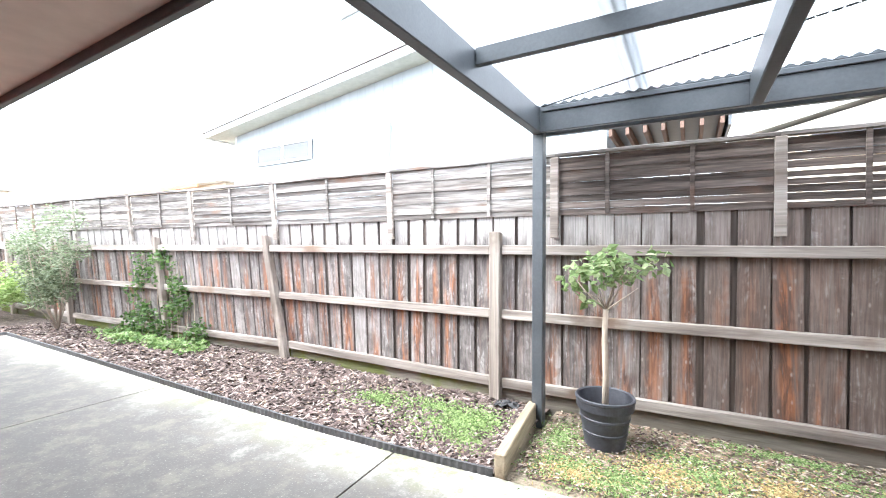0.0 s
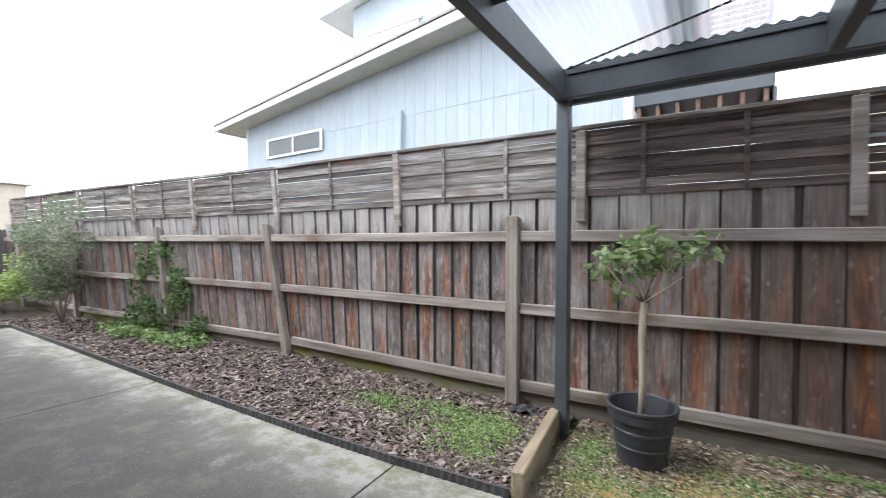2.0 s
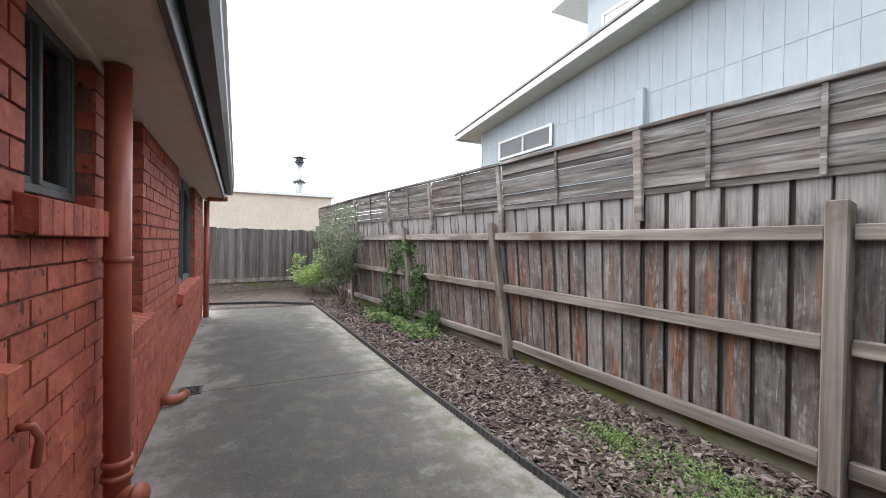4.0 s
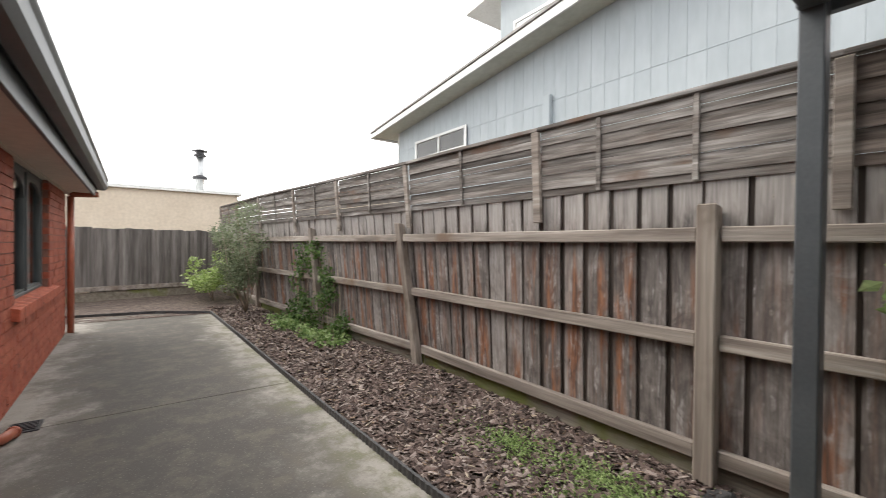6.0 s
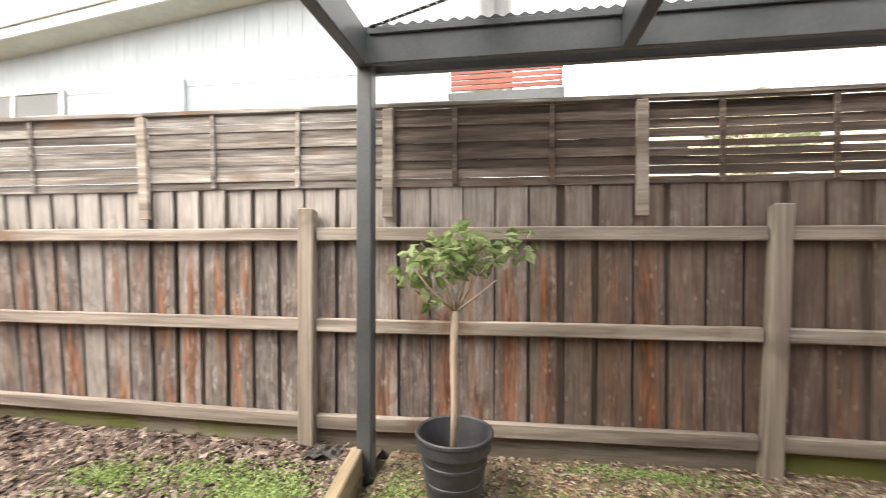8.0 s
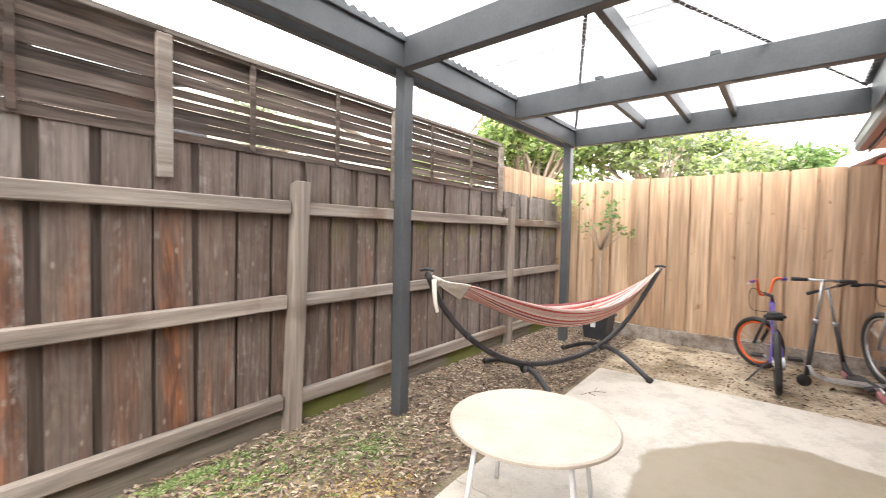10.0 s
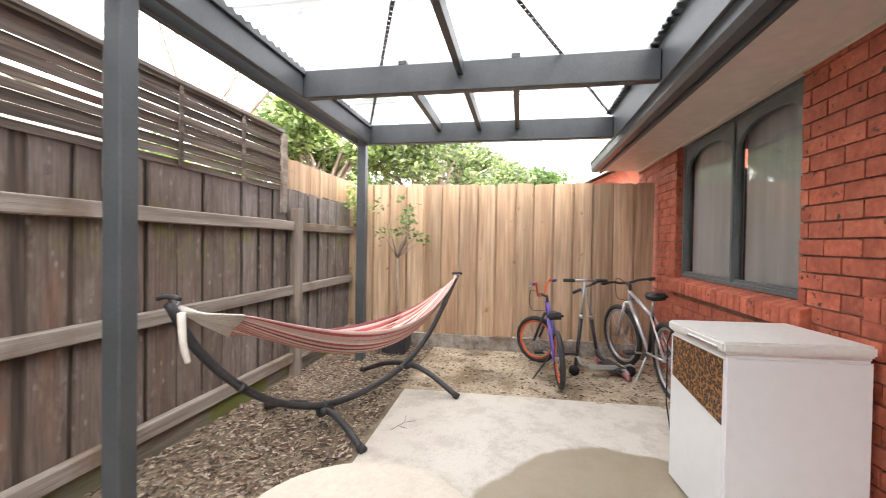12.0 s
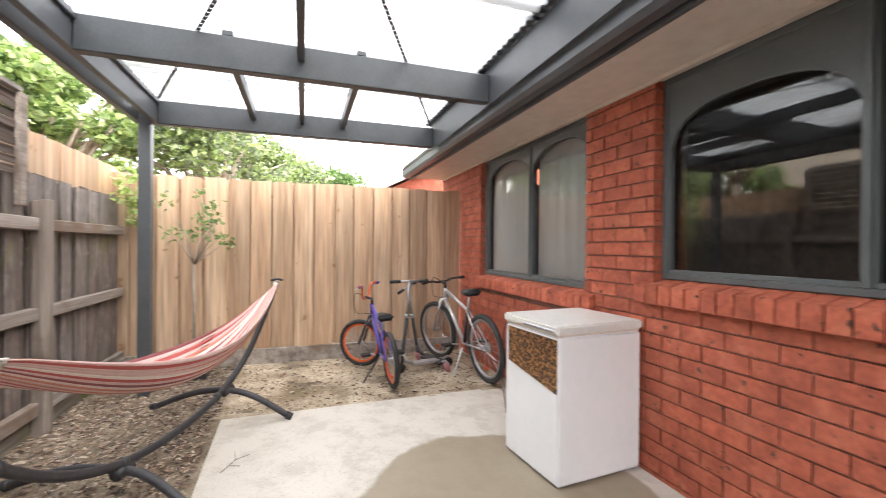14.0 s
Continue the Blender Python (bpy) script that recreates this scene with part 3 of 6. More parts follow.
tagged(boxes_mesh("ground", [(-300, 300, -300, 300, -0.4, -0.06)], M["soil"]), "bare earth running off on all sides", "ground", kind="structure")


def slab(name, outline, z0, z1, mat):
    bm = bmesh.new()
    top = [bm.verts.new((x, y, z1)) for x, y in outline]
    low = [bm.verts.new((x, y, z0)) for x, y in outline]
    bm.faces.new(top)
    bm.faces.new(low[::-1])
    for k in range(len(outline)):
        j = (k + 1) % len(outline)
        bm.faces.new((low[k], low[j], top[j], top[k]))
    bmesh.ops.recalc_face_normals(bm, faces=bm.faces)
    return part(name, bm, mat)


# the concrete is poured in bays with open joints
BAYS = [
    [(-7.45, 0.30), (-7.3, 1.6), (-6.75, 2.45), (-4.46, 2.485), (-2.02, 2.508), (-2.02, 0.505), (-5.9, 0.505), (-6.1, 0.30)],
    [(-2.008, 2.508), (-1.34, 2.515), (0.1, 2.55), (0.843, 2.59), (0.98, 0.505), (-2.008, 0.505)],
    [(0.857, 2.59), (1.565, 2.655), (1.7, 2.66), (4.1, 2.85), (4.1, 0.505), (0.994, 0.505)],
    [(4.108, 2.85), (6.46, 2.93), (6.52, 0.505), (4.108, 0.505)],
]
path = thing("concrete_path", "grey concrete path in poured bays with damp stains", "path", kind="structure")
for outline in BAYS:
    own(slab("bay", outline, -0.12, 0.0, M["concrete"]), path)
own(slab("joint_bed", [(x, y) for x, y in [(-7.4, 0.33), (-7.25, 1.55), (-6.6, 2.4), (0.1, 2.45), (1.5, 2.6), (6.4, 2.8), (6.4, 0.51), (-6.0, 0.51)]], -0.13, -0.012, M["soil"]), path)

ground_sheet("mulch_bed", -10.4, 1.56, lambda x: edge_y(x) + 0.02 if x > -6.75 else -0.2, lambda x: fence_y(x) + 0.02, 0.07, 0.005, 0.045, M["mulch"], 5.0, "dark bark mulch bed with moss patches along the fence")
ground_sheet("gravel_strip", 1.62, END, lambda x: 2.68 if x < 6.44 else 0.4, lambda x: fence_y(x) + 0.02, 0.08, -0.008, 0.018, M["gravel"], 9.0, "sandy gravel strewn with leaf litter and moss")
ground_sheet("gravel_corner", 6.47, END, lambda x: 0.35, lambda x: 2.98, 0.08, -0.002, 0.02, M["sand"], 2.0, "sandy gravel patch under the bicycles")


# black plastic garden edging along the path
def edging():
    e = thing("garden_edging", "black ribbed plastic edging between path and mulch", "garden edging", kind="structure")
    pts = [(-7.46, 0.30), (-7.31, 1.6), *EDGE]
    for (xa, ya), (xb, yb) in zip(pts, pts[1:]):
        d = Vector((xb - xa, yb - ya, 0))
        n = d.normalized().cross(Vector((0, 0, 1))) * 0.012
        k = max(2, int(d.length / 0.025))
        bm = bmesh.new()
        cols = []
        for i in range(k + 1):
            p = Vector((xa, ya, 0)) + d * i / k
            w = n * (1.0 if i % 2 else 0.55)
            cols.append([bm.verts.new(q) for q in (p - w + Vector((0, 0, -0.05)), p - w + Vector((0, 0, 0.05)), p + w + Vector((0, 0, 0.05)), p + w + Vector((0, 0, -0.05)))])
        for a, b in zip(cols, cols[1:]):
            for q in range(3):
                bm.faces.new((a[q], b[q], b[q + 1], a[q + 1]))
        part("edging_strip", bm, M["edging"], e)


edging()
slp = thing("timber_sleeper", "short treated pine sleeper edging the mulch bed", "sleeper", (1.6, 3.2, 0))
sb = bbox(-0.035, 0.035, -0.48, 0.48, -0.1, 0.15, 0.008)
bmesh.ops.rotate(sb, verts=sb.verts, matrix=Matrix.Rotation(radians(6.5), 3, "Z"))
bmesh.ops.translate(sb, verts=sb.verts, vec=(1.555, 3.135, 0))
part("plank", sb, M["sleeper"], slp)


# ---- timber fences ----
def board_mesh(name, w, h, t, mat, seed, cut=0.0):
    """One sawn paling, base at the origin, front face towards -y, a little bowed and uneven at the top."""
    r = random.Random(seed)
    bow, skew = r.uniform(-0.006, 0.006), r.uniform(-0.006, 0.006)
    v, f = [], []
    for z, k in ((0, 0), (h * 0.5, 1), (h - cut, 0.3), (h, 0.3)):
        c = 0.7 if (cut and z == h) else 1.0
        s = skew if z >= h - cut - 1e-6 else 0.0
        v += [(-w / 2 * c, -t / 2 + bow * k, z + s), (w / 2 * c, -t / 2 - bow * k, z - s), (w / 2 * c, t / 2 - bow * k, z - s), (-w / 2 * c, t / 2 + bow * k, z + s)]
    for a in (0, 4, 8):
        for q in range(4):
            f.append((a + q, a + (q + 1) % 4, a + 4 + (q + 1) % 4, a + 4 + q))
    f += [(3, 2, 1, 0), (12, 13, 14, 15)]
    me = bpy.data.meshes.new(name)
    me.from_pydata(v, [], f)
    me.materials.append(mat)
    return me


side_fence = thing("side_fence", "old weathered grey-brown paling fence with slatted screens on top", "fence", kind="structure")
rng = random.Random(3)
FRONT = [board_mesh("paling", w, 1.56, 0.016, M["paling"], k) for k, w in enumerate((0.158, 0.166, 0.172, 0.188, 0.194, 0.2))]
BACK = [board_mesh("paling", w, 1.56, 0.014, M["paling_shaded"], 20 + k) for k, w in enumerate((0.14, 0.15, 0.155))]


def put_piece(name, me, m, parent):
    o = new(name, me)
    o.parent = parent
    o.matrix_basis = m
    return o


x = -10.3
while x < END - 0.05:
    slope = math.atan2(fence_y(x + 0.1) - fence_y(x - 0.1), 0.2)
    y = fence_y(x)
    lean = -3.0 * max(0.0, min(1.0, (-0.2 - x) / 2.5))
    turn = pose(0, 0, 0, math.degrees(slump(x)) + rng.uniform(-0.3, 0.3), lean + rng.uniform(-0.5, 0.5), math.degrees(slope) + rng.uniform(-1.2, 1.2))
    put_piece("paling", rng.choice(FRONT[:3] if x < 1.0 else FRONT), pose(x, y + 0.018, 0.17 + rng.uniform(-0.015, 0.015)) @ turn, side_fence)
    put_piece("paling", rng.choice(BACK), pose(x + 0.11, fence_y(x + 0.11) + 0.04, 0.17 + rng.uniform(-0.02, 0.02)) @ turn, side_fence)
    x += (0.19 if x < 1.0 else 0.208) + rng.uniform(-0.012, 0.012)


def bar(xa, xb, za, zb, y_off, thick, name, mat, steps, parent, bevel=0.006, wobble=0.004, yfun=fence_y):
    """A horizontal member that follows the fence line."""
    bm = bmesh.new()
    cols = []
    for i in range(steps + 1):
        x = xa + (xb - xa) * i / steps
        w = wobble * noise.noise((x * 1.7, za * 7, 1.0))
        y = yfun(x) + y_off - slump(x) * za
        cols.append([bm.verts.new(p) for p in ((x, y, za + w), (x, y, zb + w), (x, y + thick, zb + w), (x, y + thick, za + w))])
    for a, b in zip(cols, cols[1:]):
        for q in range(4):
            bm.faces.new((a[q], b[q], b[(q + 1) % 4], a[(q + 1) % 4]))
    bm.faces.new(cols[0])
    bm.faces.new(cols[-1][::-1])
    bmesh.ops.recalc_face_normals(bm, faces=bm.faces)
    if bevel:
        sharp = [e for e in bm.edges if len(e.link_faces) == 2 and e.calc_face_angle() > 0.6]
        bmesh.ops.bevel(bm, geom=sharp, offset=bevel, segments=1, affect="EDGES")
    return part(name, bm, mat, parent)


POSTS = [(-9.45, -0.05), (-6.95, -0.1), (-4.2, -0.2), (-1.79, -0.30), (1.07, 0.0), (3.85, 0.06), (6.57, 0.0)]  # place, lean at the top
for k, (px, lean) in enumerate(POSTS):
    pb = bbox(-0.052, 0.052, -0.078, 0.005, -0.2, 1.56, 0.008)
    for v in pb.verts:
        if v.co.z > 1:
            v.co.z += 0.02 * (0.5 - (v.co.y + 0.085) / 0.09)
        v.co.x += lean * max(0, v.co.z) / 1.56
        v.co.y -= slump(px) * max(0, v.co.z)
    bmesh.ops.translate(pb, verts=pb.verts, vec=(px, fence_y(px), 0))
    part("fence_post", pb, M["fence_post"], side_fence)
ends = [-10.3] + [p for p, _ in POSTS] + [END - 0.02]
tops = [0] + [l for _, l in POSTS] + [0]
for k in range(len(ends) - 1):
    for za, zb in ((1.355, 1.44), (0.765, 0.85), (0.135, 0.225)):
        a = ends[k] + (tops[k] * za / 1.56 + 0.06 if k else 0)
        b = ends[k + 1] + (tops[k + 1] * za / 1.56 - 0.06 if k < len(ends) - 2 else 0)
        bar(a, b, za, zb, -0.05, 0.05, "rail", M["rail"], 6, side_fence)
    bar(ends[k] + 0.004, ends[k + 1] - 0.004, -0.06, 0.132, 0.0, 0.03, "plinth", M["plinth"], 4, side_fence)

# slatted screen panels on top of the palings
UPRIGHT = [-9.8, -8.2, -6.59, -4.98, -3.5, -1.89, -0.12, 1.60, 3.155, 4.76, 6.37]
for k, (xa, xb) in enumerate(zip(UPRIGHT, UPRIGHT[1:])):
    n = 9
    for j in range(n):
        z0 = 1.70 + j * 0.0555
        sag = rng.uniform(-0.003, 0.003)
        h = (0.0500 if k >= 8 else 0.0562) - (rng.random() ** 4) * (0.006 if k == 7 else 0.013)
        bar(xa + 0.02, xb - 0.02, z0 + sag, z0 + sag + h, -0.0105 + (0.0 if j % 2 else 0.009), 0.009, "slat", M["slat_shaded" if k >= 7 else "slat"], 8, side_fence, 0, 0.0025)
    mid = (xa + xb) / 2
    for xs in ((mid,) if k < 6 else (mid - 0.35, mid + 0.25)):
        bb = bbox(xs - 0.016, xs + 0.016, fence_y(xs) - 0.024, fence_y(xs) - 0.0105, 1.71, 2.203, 0.002)
        for v in bb.verts:
            v.co.y -= slump(xs) * v.co.z
        part("batten", bb, M["slat_shaded" if k >= 7 else "slat"], side_fence)
    bar(xa, xb, 2.205, 2.235, -0.03, 0.06, "capping", M["slat"], 4, side_fence, 0.004)
for xs in UPRIGHT:
    ub = bbox(xs - 0.035, xs + 0.035, fence_y(xs) - 0.036, fence_y(xs) - 0.002, 1.505, 2.203 if xs > 6 else 2.201, 0.004)
    for v in ub.verts:
        v.co.y -= slump(xs) * v.co.z
        v.co.x -= 0.045 * slump(xs) / 0.068 * (v.co.z - 1.5)
    part("upright", ub, M["rail"], side_fence)

# fresh pine fence across the east end, with its return above the old fence
end_fence = thing("end_fence", "fresh honey-coloured pine paling fence with a grey plinth", "fence", kind="structure")
PINE = [board_mesh("pine_paling", w, 1.80, 0.016, M["pine"], 40 + k) for k, w in enumerate((0.185, 0.19, 0.2))]
PINE_B = [board_mesh("pine_paling", 0.15, 1.79, 0.014, M["pine"], 50)]
y = 0.62
while y < 4.30:
    t = pose(0, 0, 0, 0, rng.uniform(-0.3, 0.3), -90 + rng.uniform(-1, 1))
    put_piece("pine_paling", rng.choice(PINE), pose(END + 0.018, y, 0.165 + rng.uniform(-0.008, 0.008)) @ t, end_fence)
    put_piece("pine_paling", PINE_B[0], pose(END + 0.038, y + 0.11, 0.165 + rng.uniform(-0.01, 0.01)) @ t, end_fence)
    y += 0.218
part("plinth", bbox(END - 0.005, END + 0.03, 0.52, 4.35, -0.06, 0.16, 0.004), M["rail"], end_fence)
x = 6.50
while x < 8.0:
    put_piece("pine_paling", rng.choice(PINE), pose(x, fence_y(x) + 0.075, 0.235) @ pose(0, 0, 0, 0, rng.uniform(-0.4, 0.4), rng.uniform(-1, 1)), end_fence)
    put_piece("pine_paling", PINE_B[0], pose(x + 0.105, fence_y(x) + 0.095, 0.235), end_fence)
    x += 0.212

# grey paling fence across the west end
far_fence = thing("far_fence", "grey weathered paling fence closing the west end", "fence", kind="structure")
FAR = [board_mesh("paling", w, 1.42, 0.016, M["paling_back"], 60 + k) for k, w in enumerate((0.14, 0.15, 0.155))]
fa, fb = Vector((-9.1, -3.0, 0)), Vector((-10.5, 3.30, 0))
far_dir = (fb - fa).normalized()
far_turn = math.degrees(math.atan2(far_dir.y, far_dir.x)) + 180
d = 0.0
while d < (fb - fa).length:
    p = fa + far_dir * d
    put_piece("paling", rng.choice(FAR), pose(p.x, p.y, 0.2 + rng.uniform(-0.02, 0.02)) @ pose(0, 0, 0, 0, rng.uniform(-0.5, 0.5), far_turn), far_fence)
    q = p + far_dir * 0.105 + Vector((-0.02, 0, 0))
    put_piece("paling", FAR[0], pose(q.x, q.y, 0.2 + rng.uniform(-0.02, 0.02)) @ pose(0, 0, 0, 0, 0, far_turn), far_fence)
    d += 0.21


def far_bar(name, z0, z1, off, mat):
    n = Vector((far_dir.y, -far_dir.x, 0))
    a, b = fa + n * off, fb + n * off
    w = n * 0.02
    bm = bmesh.new()
    vs = [bm.verts.new(q + Vector((0, 0, z))) for z in (z0, z1) for q in (a - w, a + w, b + w, b - w)]
    for q in BOX_F:
        bm.faces.new([vs[i] for i in q])
    bmesh.ops.recalc_face_normals(bm, faces=bm.faces)
    part(name, bm, mat, far_fence)


far_bar("plinth", -0.06, 0.2, 0.0, M["plinth"])
far_bar("rail", 0.22, 0.32, 0.03, M["rail"])


# ---- brick house ----
OPEN = [  # x0, x1, sill height, head height
    (-4.60, -2.80, 0.80, LOW), (-1.03, -0.45, 0.87, LOW), (-0.05, 0.58, 1.45, LOW), (0.87, 1.24, 1.03, LOW),
    (1.50, 3.55, 0.0, 2.13), (3.72, 4.93, 1.10, HIGH), (5.53, 7.36, 0.975, HIGH)]
PITCH, COURSE = 0.24, 0.086


def head(x):
    return LOW if x < STEP else HIGH


def wall_backing():
    """The wall behind the brick faces, with an opening at each window and the door."""
    cuts = sorted({HOUSE_W, HOUSE_E, STEP, *[o[0] for o in OPEN], *[o[1] for o in OPEN]})
    out = []
    for a, b in zip(cuts, cuts[1:]):
        mid = (a + b) / 2
        o = [q for q in OPEN if q[0] < mid < q[1]]
        if not o:
            ea = 0.008 if any(abs(q[1] - a) < 1e-6 for q in OPEN) else 0
            eb = 0.008 if any(abs(q[0] - b) < 1e-6 for q in OPEN) else 0
            out.append((a + ea, b - eb, 0.25, WALL - 0.012, -0.1, head(mid)))
        else:
            if o[0][2] > 0:
                out.append((a, b, 0.25, WALL - 0.012, -0.1, o[0][2] - 0.11))
            if o[0][3] < head(mid):
                out.append((a, b, 0.25, WALL - 0.012, o[0][3], head(mid)))
    return out


house = thing("brick_house", "low red brick house with grey window joinery and wide eaves", "house", kind="structure")
own(boxes_mesh("wall_backing", wall_backing() + [(HOUSE_W, HOUSE_W + 0.1, -7.0, 0.25, -0.1, LOW), (HOUSE_E - 0.1, HOUSE_E, -7.0, 0.25, -0.1, HIGH)], M["mortar"]), house)
own(boxes_mesh("inner_room", [(HOUSE_W + 0.1, HOUSE_E - 0.1, -3.0, -2.9, 0.0, 2.5), (HOUSE_W + 0.1, HOUSE_E - 0.1, -2.9, 0.24, -0.05, -0.005), (HOUSE_W + 0.1, HOUSE_E - 0.1, -2.9, 0.44, 2.45, 2.5)], M["painted_dark_room"]), house)


def brick_spans():
    """Runs of brick in running bond, cut at the openings."""
    out = []
    row = 0
    z = -0.06
    while z < HIGH:
        zb = z + COURSE - 0.010
        x = HOUSE_W - (PITCH / 2 if row % 2 else 0)
        while x < HOUSE_E:
            pieces = [(max(x, HOUSE_W), min(x + PITCH - 0.010, HOUSE_E))]
            for o in OPEN:
                if zb > o[2] - 0.10 and z < o[3] - 0.001:
                    nxt = []
                    for a, b in pieces:
                        if b <= o[0] or a >= o[1]:
                            nxt.append((a, b))
                        else:
                            if a < o[0]:
                                nxt.append((a, o[0]))
                            if b > o[1]:
                                nxt.append((o[1], b))
                    pieces = nxt
            for a, b in pieces:
                top = min(zb, head((a + b) / 2) - 0.002)
                if b - a > 0.012 and top - z > 0.012:
                    out.append((a, b, z, top))
            x += PITCH
        z += COURSE
        row += 1
    return out


def brick_at(a, b, z0, z1, r):
    d = r.uniform(-0.0025, 0.0025)
    return (a, b, 0.395, WALL + d, z0, z1)


brng = random.Random(11)
SPANS = brick_spans()
NEAR = [s for s in SPANS if (4.6 < s[1] and s[0] < 5.7 and s[2] > 0.3) or (-1.1 < s[1] and s[0] < 1.5 and s[2] > 0.5)][:300]
near = set(NEAR)


def brick_wall_rest():
    o = boxes_mesh("brickwork", [brick_at(*s, brng) for s in SPANS if s not in near], M["brick"])
    return tagged(own(o, house), kind="stuff")


brick_wall_rest()


def infill(x0, x1, z_spring, z_top, head_z, y, thick, n=18):
    """A board above a light, cut to an arch below."""
    bm = bmesh.new()
    cols = []
    for i in range(n + 1):
        u = -1 + 2 * i / n
        z = z_spring + (z_top - z_spring) * math.sqrt(max(0.0, 1 - abs(u) ** 2.6))
        x = x0 + (x1 - x0) * i / n
        cols.append([bm.verts.new(p) for p in ((x, y, z), (x, y, head_z), (x, y + thick, head_z), (x, y + thick, z))])
    for a, b in zip(cols, cols[1:]):
        for q in range(4):
            bm.faces.new((a[q], b[q], b[(q + 1) % 4], a[(q + 1) % 4]))
    bm.faces.new(cols[0])
    bm.faces.new(cols[-1][::-1])
    bmesh.ops.recalc_face_normals(bm, faces=bm.faces)
    return bm


def window(name, x0, x1, z0, z1, lights, label, curtain=None, arch=True, sill_x=None, drop=0.0):
    w = thing(name, label, "window", ((x0 + x1) / 2, 0.43, z0), kind="structure")
    f, y0, y1 = 0.032, 0.37, 0.44
    for a, b, c, d in ((x0, x0 + f, z0, z1), (x1 - f, x1, z0, z1), (x0 + f, x1 - f, z0, z0 + f), (x0 + f, x1 - f, z1 - f, z1)):
        part("window_frame", bbox(a, b, y0, y1, c, d, 0.004), M["window_paint"], w)
    xs = [x0 + f] + [x for x in lights] + [x1 - f]
    for k in range(len(xs) - 1):
        a = xs[k] + (0.013 if k else 0)
        b = xs[k + 1] - (0.013 if k < len(xs) - 2 else 0)
        pb = bmesh.new()
        pb.faces.new([pb.verts.new(q) for q in ((b, 0.400, z0 + f), (a, 0.400, z0 + f), (a, 0.400, z1 - f), (b, 0.400, z1 - f))])
        p = part("pane", pb, M["glass"], w)
        p.visible_shadow = False
        if arch and b - a > 0.35:
            part("arched_head", infill(a, b, z1 - 0.26 - 0.05 / (b - a) - drop, z1 - (0.09 if b - a > 0.7 else 0.17) - drop, z1 - f, 0.405, 0.025), M["window_paint"], w)
        for q in (a, b - 0.012):
            part("sash_stile", bbox(q, q + 0.012, 0.385, 0.428, z0 + f, z1 - f, 0.002), M["window_paint"], w)
        part("sash_rail", bbox(a + 0.012, b - 0.012, 0.385, 0.428, z0 + f, z0 + f + 0.022, 0.002), M["window_paint"], w)
    for q in lights:
        part("mullion", bbox(q - 0.013, q + 0.013, y0, y1 + 0.006, z0 + f, z1 - f, 0.003), M["window_paint"], w)
    if curtain:
        for a, b in curtain:
            bm = bmesh.new()
            n = max(4, int((b - a) / 0.03))
            cols = [[bm.verts.new((a + (b - a) * i / n, 0.352 + 0.004 * math.sin(i * 1.3), z)) for z in (z0 + 0.02, z1 - 0.02)] for i in range(n + 1)]
            for p, q in zip(cols, cols[1:]):
                bm.faces.new((p[0], q[0], q[1], p[1]))
            part("curtain", bm, M["curtain"], w, smooth=True)
    # sloping sill of bricks on edge
    sa, sb = sill_x or (x0 - 0.07, x1 + 0.07)
    n = max(1, round((sb - sa) / 0.086))
    pitch = (sb - sa) / n
    me = None
    for k in range(n):
        if me is None:
            bm = bbox(0.003, pitch - 0.004, 0.40, WALL + 0.055, -0.105, 0.0, 0.004)
            for v in bm.verts:
                if v.co.y > 0.45:
                    v.co.z -= 0.035
            me = bpy.data.meshes.new("sill_brick")
            bm.to_mesh(me)
            bm.free()
            me.materials.append(M["brick"])
        put_piece("sill_brick", me, pose(sa + k * pitch - w.location.x, -w.location.y, 0.004), w)
    return w


window("window_1", -4.60, -2.80, 0.80, LOW, [-3.7], "grey timber window with two arched lights", [(-4.5, -3.9)], sill_x=(-5.0, -2.68))
window("window_2", -1.03, -0.45, 0.87, LOW, [], "narrow grey timber window with an arched head", [(-0.95, -0.5)], sill_x=(-1.13, -0.40))
window("window_3", -0.05, 0.58, 1.45, LOW, [0.3], "small high grey window", arch=False)
window("window_4", 0.87, 1.24, 1.03, LOW, [], "grey window beside the back door", arch=False, sill_x=(0.74, 1.29))
window("window_5", 3.72, 4.93, 1.10, HIGH, [4.02], "large dark window with an arched head over the freezer", sill_x=(3.66, 5.02), drop=0.10)
window("window_6", 5.53, 7.36, 0.975, HIGH, [6.40], "grey timber window with two arched lights and pale blinds", [(5.57, 6.38), (6.42, 7.32)], sill_x=(5.42, 7.45))

# open back door: frame and a sliding leaf pushed aside; opening sized to clear the camera's view
door = thing("door_1", "open sliding back door in a grey frame", "door", (2.65, 0.4, 0), kind="structure")
for a, b, c, d in ((1.50, 1.55, 0.0, 2.13), (3.50, 3.55, 0.0, 2.13), (1.55, 3.50, 2.08, 2.13)):
    part("door_frame", bbox(a, b, 0.30, 0.42, c, d, 0.004), M["window_paint"], door)
part("door_track", bbox(1.55, 3.50, 0.28, 0.42, -0.02, 0.012, 0.003), M["galv"], door)

